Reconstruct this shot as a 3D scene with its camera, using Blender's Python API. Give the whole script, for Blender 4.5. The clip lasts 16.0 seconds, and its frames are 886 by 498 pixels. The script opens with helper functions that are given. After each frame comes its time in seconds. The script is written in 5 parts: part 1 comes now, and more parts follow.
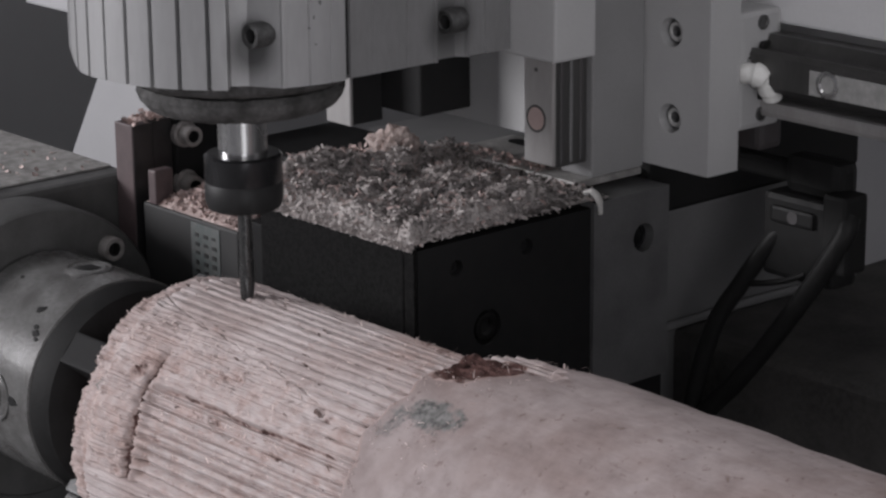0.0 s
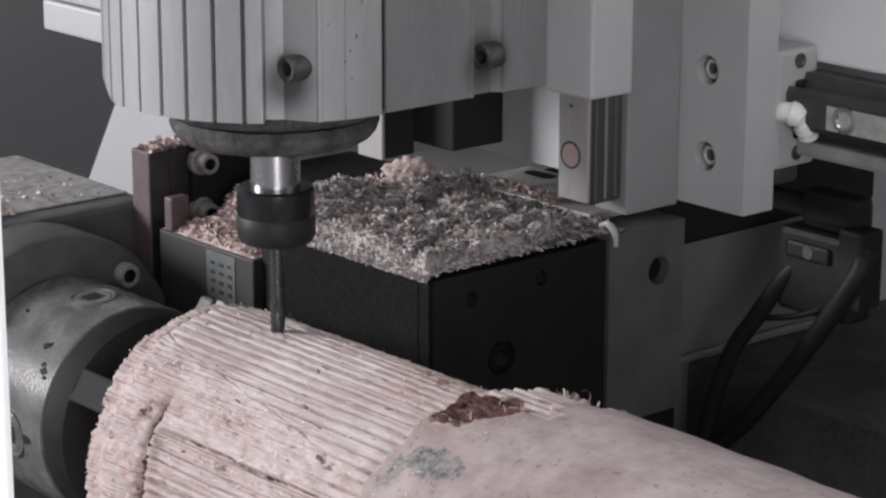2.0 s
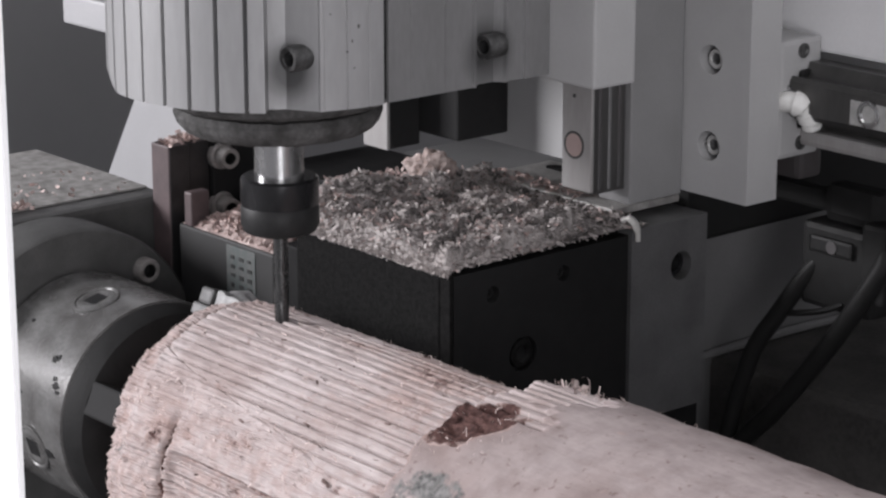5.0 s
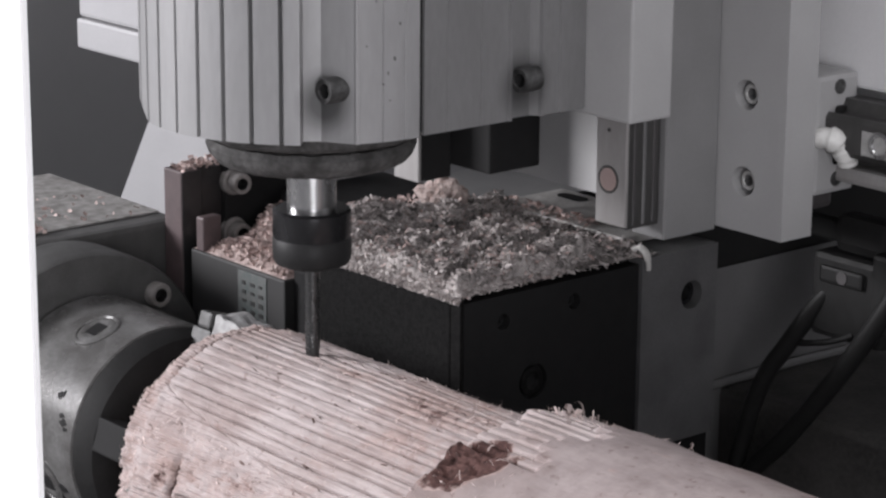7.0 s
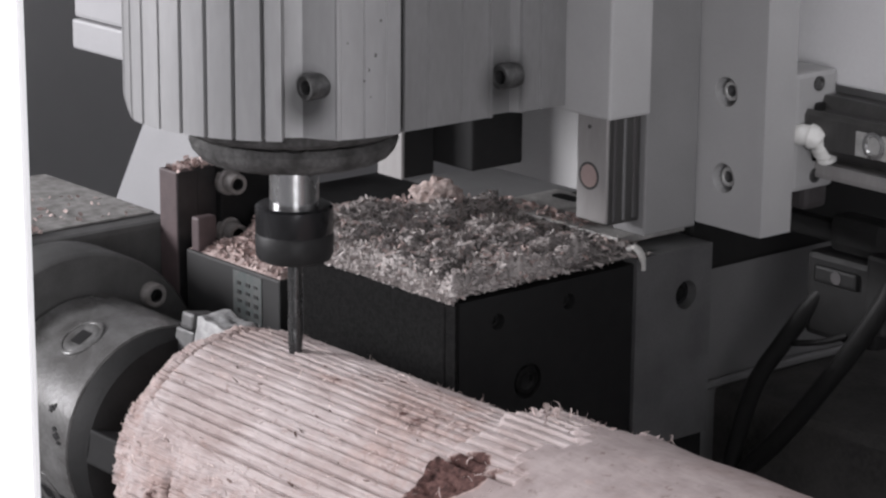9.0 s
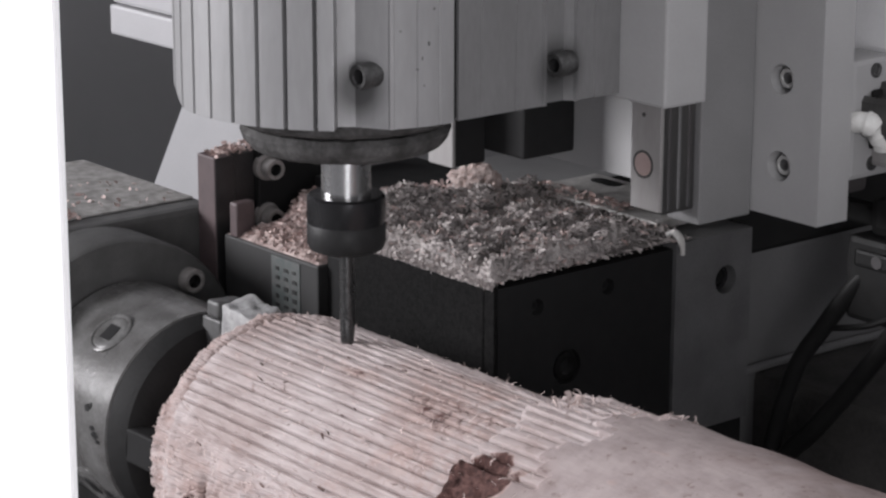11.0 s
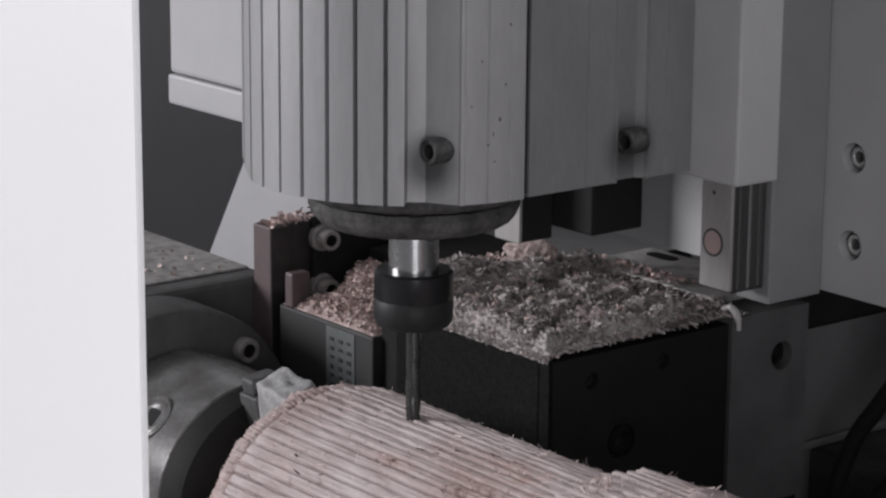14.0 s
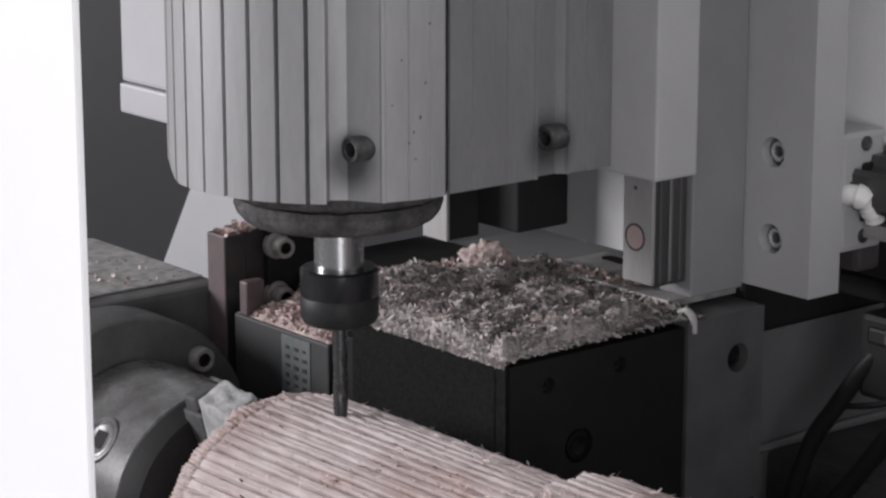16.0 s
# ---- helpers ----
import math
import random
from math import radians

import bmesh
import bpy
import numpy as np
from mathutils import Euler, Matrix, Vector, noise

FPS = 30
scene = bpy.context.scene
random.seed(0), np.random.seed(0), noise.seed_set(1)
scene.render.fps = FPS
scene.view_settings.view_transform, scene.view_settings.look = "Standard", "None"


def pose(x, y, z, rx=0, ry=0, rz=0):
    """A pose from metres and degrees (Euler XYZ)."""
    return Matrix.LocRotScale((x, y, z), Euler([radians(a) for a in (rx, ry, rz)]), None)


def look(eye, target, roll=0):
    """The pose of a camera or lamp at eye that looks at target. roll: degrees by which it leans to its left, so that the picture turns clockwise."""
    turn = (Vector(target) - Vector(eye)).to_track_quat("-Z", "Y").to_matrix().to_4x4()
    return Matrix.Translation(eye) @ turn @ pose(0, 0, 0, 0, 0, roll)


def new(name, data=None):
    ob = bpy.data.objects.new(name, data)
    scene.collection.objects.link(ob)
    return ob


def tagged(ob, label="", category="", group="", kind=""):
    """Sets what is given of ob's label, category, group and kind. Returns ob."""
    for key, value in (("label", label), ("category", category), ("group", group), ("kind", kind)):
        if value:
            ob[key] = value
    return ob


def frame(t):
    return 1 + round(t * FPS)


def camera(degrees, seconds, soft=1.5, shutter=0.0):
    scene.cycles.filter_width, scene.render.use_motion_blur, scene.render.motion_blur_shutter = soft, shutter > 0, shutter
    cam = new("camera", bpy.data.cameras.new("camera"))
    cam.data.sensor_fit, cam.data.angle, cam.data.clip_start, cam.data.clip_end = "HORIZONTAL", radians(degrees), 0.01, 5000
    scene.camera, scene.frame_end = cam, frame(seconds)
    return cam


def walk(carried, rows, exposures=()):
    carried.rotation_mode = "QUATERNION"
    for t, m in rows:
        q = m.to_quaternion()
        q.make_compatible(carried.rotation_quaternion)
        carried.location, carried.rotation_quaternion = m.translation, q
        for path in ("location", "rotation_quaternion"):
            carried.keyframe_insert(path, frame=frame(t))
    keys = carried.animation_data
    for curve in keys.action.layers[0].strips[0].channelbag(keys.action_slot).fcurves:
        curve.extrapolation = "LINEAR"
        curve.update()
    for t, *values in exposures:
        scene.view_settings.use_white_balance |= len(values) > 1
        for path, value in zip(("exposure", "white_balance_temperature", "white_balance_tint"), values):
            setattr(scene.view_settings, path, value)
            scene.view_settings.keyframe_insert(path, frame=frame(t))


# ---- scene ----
cam = camera(20.06, 16.0, soft=2.4, shutter=0.4)

# camera: seconds, eye, target, lean
PATH = [
    (0, (1.0310, -0.7776, 0.4588), (0.0914, 0.0454, 0.0986), -0.48),
    (0.5, (1.0315, -0.7791, 0.4590), (0.0862, 0.0416, 0.1087), -0.35),
    (1, (1.0320, -0.7800, 0.4594), (0.0802, 0.0367, 0.1172), -0.20),
    (1.5, (1.0331, -0.7805, 0.4592), (0.0849, 0.0407, 0.1177), 0.19),
    (2, (1.0305, -0.7795, 0.4594), (0.0836, 0.0415, 0.1142), 0.13),
    (2.5, (1.0279, -0.7778, 0.4586), (0.0778, 0.0397, 0.1134), 0.24),
    (3, (1.0262, -0.7761, 0.4582), (0.0761, 0.0416, 0.1135), 0.18),
    (5.5, (1.0243, -0.7746, 0.4592), (0.0703, 0.0361, 0.1088), 0.03),
    (6, (1.0248, -0.7755, 0.4585), (0.0683, 0.0350, 0.1149), 0.32),
    (6.5, (1.0250, -0.7759, 0.4589), (0.0681, 0.0357, 0.1187), 0.39),
    (7, (1.0265, -0.7774, 0.4595), (0.0673, 0.0333, 0.1242), 0.44),
    (7.5, (1.0281, -0.7788, 0.4596), (0.0691, 0.0344, 0.1293), 0.45),
    (8, (1.0285, -0.7785, 0.4591), (0.0689, 0.0322, 0.1244), 0.41),
    (10.3, (1.0269, -0.7789, 0.4590), (0.0714, 0.0369, 0.1252), 0.54),
    (10.5, (1.0251, -0.7774, 0.4575), (0.0584, 0.0175, 0.1057), 0.51),
    (11, (1.0253, -0.7765, 0.4586), (0.0564, 0.0198, 0.1162), 0.12),
    (11.5, (1.0231, -0.7756, 0.4578), (0.0518, 0.0196, 0.1198), -0.09),
    (12, (1.0238, -0.7767, 0.4591), (0.0461, 0.0203, 0.1442), 0.20),
    (12.5, (1.0235, -0.7774, 0.4579), (0.0375, 0.0150, 0.1580), -0.09),
    (13, (1.0241, -0.7790, 0.4602), (0.0293, 0.0023, 0.1602), -0.36),
    (13.5, (1.0245, -0.7793, 0.4608), (0.0325, 0.0031, 0.1547), -0.38),
    (14, (1.0225, -0.7778, 0.4587), (0.0298, 0.0036, 0.1521), 0.44),
    (14.5, (1.0227, -0.7788, 0.4600), (0.0332, 0.0045, 0.1480), 0.12),
    (15, (1.0226, -0.7792, 0.4597), (0.0364, 0.0144, 0.1639), 0.39),
    (15.5, (1.0207, -0.7773, 0.4581), (0.0379, 0.0204, 0.1616), 0.39),
    (16, (1.0195, -0.7747, 0.4582), (0.0406, 0.0251, 0.1543), -0.01),
]
# play of the stops along the clip
EXPOSURES = [(0.0, -0.62), (0.6, -0.44), (1.3, -0.17), (3.0, -0.05), (8.0, -0.09), (11.0, -0.19), (12.2, -0.4), (14.5, -0.64), (15.4, -0.48), (16.0, -0.3)]
walk(cam, [(t, look(e, g, r)) for t, e, g, r in PATH], EXPOSURES)

# ---- light ----
world = bpy.data.worlds.new("world")
scene.world = world
world.use_nodes = True
bgn = world.node_tree.nodes["Background"]
bgn.inputs[0].default_value = (0.75, 0.8, 0.9, 1)
bgn.inputs[1].default_value = 0.3


def area(name, eye, target, sx, sy, watts, colour=(1, 1, 1)):
    d = bpy.data.lights.new(name, "AREA")
    d.shape, d.size, d.size_y, d.energy, d.color = "RECTANGLE", sx, sy, watts, colour
    ob = new(name, d)
    ob.matrix_world = look(eye, target)
    return ob


area("window_light", (-2.5, -2.7, 1.2), (0.0, 0.0, 0.1), 1.35, 1.25, 226, (0.985, 0.963, 1.0))
# unseen fill lamp, added to brighten the faces turned towards +x
area("east_fill_light", (3.38, -2.1, 0.45), (0.0, -2.1, 0.45), 1.5, 2.1, 76, (0.985, 0.963, 1.0))
# weak overhead fill, an added lamp with no fixture
area("overhead_fill", (1.1, -0.35, 2.42), (0.4, -0.1, 0.0), 2.0, 0.9, 18, (1.0, 0.97, 0.995))


# ---- materials ----
def mat(name, base, rough=0.5, metal=0.0, dark=None, scale=60.0, fine=600.0, mix=0.35, bump=0.0, stretch=(1, 1, 1), rvar=0.12, spec=0.5, vary=0.0, grease=()):
    """Two scales of variation in colour and gloss, with a fine relief."""
    m = bpy.data.materials.new(name)
    m.use_nodes = True
    nt = m.node_tree
    N, L = nt.nodes, nt.links
    b = N["Principled BSDF"]
    tc, mp = N.new("ShaderNodeTexCoord"), N.new("ShaderNodeMapping")
    mp.inputs["Scale"].default_value = stretch
    L.new(tc.outputs["Object"], mp.inputs["Vector"])
    n1, n2 = N.new("ShaderNodeTexNoise"), N.new("ShaderNodeTexNoise")
    for n, s in ((n1, scale), (n2, fine)):
        n.inputs["Scale"].default_value, n.inputs["Detail"].default_value = s, 5.0
        L.new(mp.outputs["Vector"], n.inputs["Vector"])
    r1, r2 = N.new("ShaderNodeValToRGB"), N.new("ShaderNodeValToRGB")
    for r in (r1, r2):
        r.color_ramp.elements[0].position, r.color_ramp.elements[1].position = 0.36, 0.66
    L.new(n1.outputs["Fac"], r1.inputs["Fac"])
    L.new(n2.outputs["Fac"], r2.inputs["Fac"])
    dk = dark or tuple(c * 0.6 for c in base)
    mx1, mx2 = N.new("ShaderNodeMix"), N.new("ShaderNodeMix")
    for x in (mx1, mx2):
        x.data_type = "RGBA"
    av = N.new("ShaderNodeMath")
    av.operation = "MULTIPLY"
    av.inputs[1].default_value = mix
    L.new(r1.outputs["Color"], av.inputs[0])
    L.new(av.outputs[0], mx1.inputs["Factor"])
    mx1.inputs["A"].default_value, mx1.inputs["B"].default_value = (*base, 1), (*dk, 1)
    av2 = N.new("ShaderNodeMath")
    av2.operation = "MULTIPLY"
    av2.inputs[1].default_value = mix * 0.5
    L.new(r2.outputs["Color"], av2.inputs[0])
    L.new(av2.outputs[0], mx2.inputs["Factor"])
    L.new(mx1.outputs["Result"], mx2.inputs["A"])
    mx2.inputs["B"].default_value = (*dk, 1)
    out = mx2.outputs["Result"]
    if vary:
        geo, hs, mm = N.new("ShaderNodeNewGeometry"), N.new("ShaderNodeHueSaturation"), N.new("ShaderNodeMapRange")
        mm.inputs["To Min"].default_value, mm.inputs["To Max"].default_value = 1 - vary, 1 + vary
        L.new(geo.outputs["Random Per Island"], mm.inputs["Value"])
        L.new(mm.outputs["Result"], hs.inputs["Value"])
        L.new(out, hs.inputs["Color"])
        out = hs.outputs["Color"]
    # grease round screws plus painted shade of their recesses: (x, y, z, reach)
    for gx, gy, gz, reach in grease:
        vm, ad, rp, mg = N.new("ShaderNodeVectorMath"), N.new("ShaderNodeMath"), N.new("ShaderNodeValToRGB"), N.new("ShaderNodeMix")
        vm.operation, vm.inputs[1].default_value = "DISTANCE", (gx, gy, gz)
        L.new(tc.outputs["Object"], vm.inputs[0])
        ad.operation, ad.inputs[1].default_value = "MULTIPLY_ADD", 0.008
        L.new(n1.outputs["Fac"], ad.inputs[0])
        L.new(vm.outputs["Value"], ad.inputs[2])
        e = rp.color_ramp.elements
        e[0].position, e[1].position, e[0].color, e[1].color = 0.004 + reach * 0.4, 0.004 + reach, (0.85, 0.85, 0.85, 1), (0, 0, 0, 1)
        L.new(ad.outputs[0], rp.inputs["Fac"])
        mg.data_type = "RGBA"
        L.new(rp.outputs["Color"], mg.inputs["Factor"])
        L.new(out, mg.inputs["A"])
        mg.inputs["B"].default_value = (0.035, 0.035, 0.035, 1)
        out = mg.outputs["Result"]
    L.new(out, b.inputs["Base Color"])
    rr = N.new("ShaderNodeMapRange")
    rr.inputs["To Min"].default_value, rr.inputs["To Max"].default_value = max(0.03, rough - rvar), min(1, rough + rvar)
    L.new(n1.outputs["Fac"], rr.inputs["Value"])
    L.new(rr.outputs["Result"], b.inputs["Roughness"])
    b.inputs["Metallic"].default_value = metal
    b.inputs["Specular IOR Level"].default_value = spec
    if bump:
        bp = N.new("ShaderNodeBump")
        bp.inputs["Strength"].default_value, bp.inputs["Distance"].default_value = 0.6, bump
        L.new(n2.outputs["Fac"], bp.inputs["Height"])
        L.new(bp.outputs["Normal"], b.inputs["Normal"])
    return m


CHEEK = mat("darker_grey_paint", (0.20, 0.20, 0.202), 0.5, dark=(0.145, 0.145, 0.145), scale=22, bump=0.0002)
PAINT = mat("grey_paint", (0.36, 0.36, 0.362), 0.5, dark=(0.29, 0.29, 0.29), scale=25, bump=0.0002)
# the grease spots here also darken the screw recesses like shade
ALU = mat("extruded_aluminium", (0.335, 0.335, 0.339), 0.48, 0.25, dark=(0.22, 0.22, 0.22), scale=34, fine=300, mix=0.4, bump=0.0002, stretch=(1, 1, 0.25), grease=((0.0660, -0.041, 0.2110, 0.0185),))
CLAMP = mat("dull_grey_aluminium", (0.195, 0.195, 0.197), 0.5, 0.2, dark=(0.13, 0.13, 0.13), scale=30, fine=420, mix=0.55, stretch=(1, 1, 0.3), bump=0.0003, grease=((0.0860, 0.070, 0.2095, 0.019),))
ALU_DIRTY = mat("dusty_cast_aluminium", (0.12, 0.118, 0.117), 0.8, 0.0, dark=(0.04, 0.039, 0.038), scale=110, fine=420, mix=0.85, bump=0.0014, spec=0.2)
STEEL = mat("ground_steel", (0.50, 0.50, 0.50), 0.26, 0.95, dark=(0.28, 0.28, 0.28), scale=70, mix=0.5)
STEEL_CHUCK = mat("worn_chuck_steel", (0.165, 0.165, 0.163), 0.25, 0.1, dark=(0.07, 0.068, 0.066), scale=52, fine=420, mix=0.85, bump=0.0003, spec=0.24)
DUSTY_STEEL = mat("dusty_screw_steel", (0.33, 0.315, 0.305), 0.62, 0.2, dark=(0.17, 0.155, 0.15), scale=160, fine=900, mix=0.8, bump=0.0006)
# matte light grey stands in for the glint on the worn jaw step
CRUMPLED = mat("worn_jaw_glint", (0.42, 0.42, 0.42), 0.55, 0.1, dark=(0.22, 0.22, 0.22), scale=160, fine=480, mix=0.7, bump=0.0014, spec=0.2)
STEEL_DARK = mat("dark_steel", (0.045, 0.045, 0.047), 0.33, 0.5, dark=(0.02, 0.02, 0.02), scale=80, mix=0.5)
SCREW = mat("worn_black_screw", (0.10, 0.10, 0.10), 0.42, 0.4, dark=(0.03, 0.03, 0.03), scale=180, fine=700, mix=0.8, bump=0.0005)
BOLT = mat("zinc_bolt", (0.5, 0.5, 0.49), 0.45, 0.3, dark=(0.3, 0.3, 0.29), scale=160, mix=0.6)
NUT = mat("black_oxide_steel", (0.03, 0.03, 0.032), 0.22, 0.4, dark=(0.015, 0.015, 0.016), scale=60, mix=0.5)
NUT_GREY = mat("bare_nut_skirt", (0.03, 0.03, 0.0305), 0.5, 0.2, dark=(0.018, 0.018, 0.018), scale=90, mix=0.6, spec=0.2)
CHARCOAL = mat("charcoal_blackened_iron", (0.014, 0.014, 0.014), 0.65, 0.0, dark=(0.024, 0.024, 0.024), scale=70, fine=500, mix=0.6, bump=0.0004, spec=0.12)
JAW = mat("worn_jaw_steel", (0.10, 0.10, 0.10), 0.5, 0.2, dark=(0.04, 0.04, 0.04), scale=120, mix=0.6, bump=0.0004)
BIT = mat("carbide", (0.09, 0.09, 0.09), 0.28, 0.7, dark=(0.05, 0.05, 0.05), scale=150, mix=0.3)
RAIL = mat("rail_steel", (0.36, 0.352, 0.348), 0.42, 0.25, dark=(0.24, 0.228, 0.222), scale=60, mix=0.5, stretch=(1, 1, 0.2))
RAIL_SIDE = mat("dark_rail_steel", (0.10, 0.098, 0.096), 0.35, 0.6, dark=(0.05, 0.05, 0.05), scale=60, mix=0.5, stretch=(1, 1, 0.15))
CAP = mat("bolt_cap_plastic", (0.36, 0.27, 0.255), 0.55, dark=(0.28, 0.21, 0.2), scale=200)
BLACK_CAST = mat("black_painted_cast_iron", (0.005, 0.005, 0.0051), 0.8, dark=(0.017, 0.0167, 0.0165), scale=380, fine=1000, mix=0.8, bump=0.0008, spec=0.06)
BLACK_FACE = mat("smooth_black_face", (0.018, 0.018, 0.0185), 0.6, dark=(0.026, 0.026, 0.026), scale=90, mix=0.5, spec=0.08)
COVER = mat("black_cover_paint", (0.017, 0.017, 0.0175), 0.62, dark=(0.023, 0.023, 0.023), scale=120, fine=900, mix=0.6, bump=0.0002, spec=0.06)
CHUNK = mat("torn_pink_wood", (0.63, 0.54, 0.51), 0.9, dark=(0.28, 0.21, 0.19), scale=210, fine=900, mix=0.85, bump=0.002, spec=0.08)
PLATE = mat("dull_steel_plate", (0.175, 0.175, 0.177), 0.55, 0.3, dark=(0.10, 0.10, 0.101), scale=35, mix=0.6)
TOP_PLATE = mat("dusty_steel_plate", (0.6, 0.59, 0.575), 0.6, 0.15, dark=(0.25, 0.24, 0.23), scale=70, mix=0.8, bump=0.0003)
POST = mat("brown_oxide_post", (0.10, 0.072, 0.074), 0.55, dark=(0.06, 0.045, 0.047), scale=70, mix=0.7)
HEAD = mat("dark_grey_cast_head", (0.09, 0.09, 0.089), 0.6, 0.1, dark=(0.05, 0.05, 0.049), scale=60, fine=700, mix=0.6, bump=0.0004)
DUSTY = mat("sawdust_film", (0.36, 0.352, 0.342), 0.9, dark=(0.17, 0.166, 0.16), scale=140, fine=1300, mix=0.8, bump=0.0008, spec=0.08)
LABEL_BLOCK = mat("dark_grey_block_paint", (0.018, 0.018, 0.0182), 0.65, dark=(0.027, 0.027, 0.027), scale=50, mix=0.6)
STICKER = mat("worn_sticker", (0.115, 0.115, 0.113), 0.6, dark=(0.06, 0.08, 0.079), scale=150, mix=0.7)
INK = mat("dark_grey_mark", (0.06, 0.06, 0.06), 0.7)
SAWDUST = mat("sawdust", (0.50, 0.465, 0.45), 0.95, dark=(0.20, 0.185, 0.18), scale=85, fine=520, mix=0.95, bump=0.003, spec=0.08)
CHIP = mat("wood_chip", (0.58, 0.535, 0.52), 0.9, dark=(0.34, 0.31, 0.30), scale=120, mix=0.8, vary=0.22, spec=0.08)
PINK_CHIP = mat("pink_wood_chip", (0.60, 0.50, 0.475), 0.9, dark=(0.33, 0.235, 0.215), scale=120, mix=0.8, vary=0.4, spec=0.08)
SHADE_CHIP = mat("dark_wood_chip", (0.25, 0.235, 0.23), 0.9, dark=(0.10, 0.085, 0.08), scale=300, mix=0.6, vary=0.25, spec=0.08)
PINK_DUST = mat("pinkish_sawdust", (0.60, 0.50, 0.47), 0.95, dark=(0.30, 0.235, 0.22), scale=90, fine=900, mix=0.9, bump=0.0015, spec=0.08)
WHITE_PLASTIC = mat("white_plastic", (0.72, 0.72, 0.70), 0.4, dark=(0.5, 0.5, 0.48), scale=150, mix=0.4)
THREAD = mat("white_sealant", (0.6, 0.59, 0.57), 0.9, dark=(0.4, 0.39, 0.37), scale=300, bump=0.0004)
DUSTY_DARK = mat("dusty_dark_deck", (0.05, 0.049, 0.048), 0.85, dark=(0.12, 0.115, 0.11), scale=26, fine=300, mix=0.6, bump=0.0008, spec=0.15)
RUBBER = mat("black_cable_rubber", (0.013, 0.013, 0.013), 0.55, dark=(0.022, 0.022, 0.022), scale=120, mix=0.5, spec=0.2)
DARK = mat("dark_painted_steel", (0.06, 0.06, 0.062), 0.6, dark=(0.045, 0.035, 0.036), scale=30, mix=0.6)
PANEL = mat("grey_sheet_panel", (0.18, 0.18, 0.182), 0.55, dark=(0.12, 0.12, 0.12), scale=18, mix=0.6)
BEAM = mat("pale_beam_paint", (0.72, 0.72, 0.73), 0.45, dark=(0.6, 0.6, 0.61), scale=15, mix=0.4)
LIGHT_PANEL = mat("light_grey_sheet", (0.40, 0.40, 0.41), 0.5, dark=(0.30, 0.30, 0.31), scale=15, mix=0.4)
WALL = mat("grey_wall", (0.42, 0.42, 0.43), 0.85, dark=(0.36, 0.36, 0.37), scale=3, fine=60, mix=0.5)
BACKWALL = mat("dark_grey_board", (0.27, 0.27, 0.275), 0.8, dark=(0.235, 0.235, 0.24), scale=5, fine=60, mix=0.5)
WHITE = mat("white_door_paint", (0.92, 0.92, 0.92), 0.4, dark=(0.88, 0.88, 0.88), scale=10, mix=0.3)
FLOOR = mat("concrete", (0.2, 0.2, 0.2), 0.8, dark=(0.13, 0.13, 0.13), scale=6, fine=120, mix=0.6)


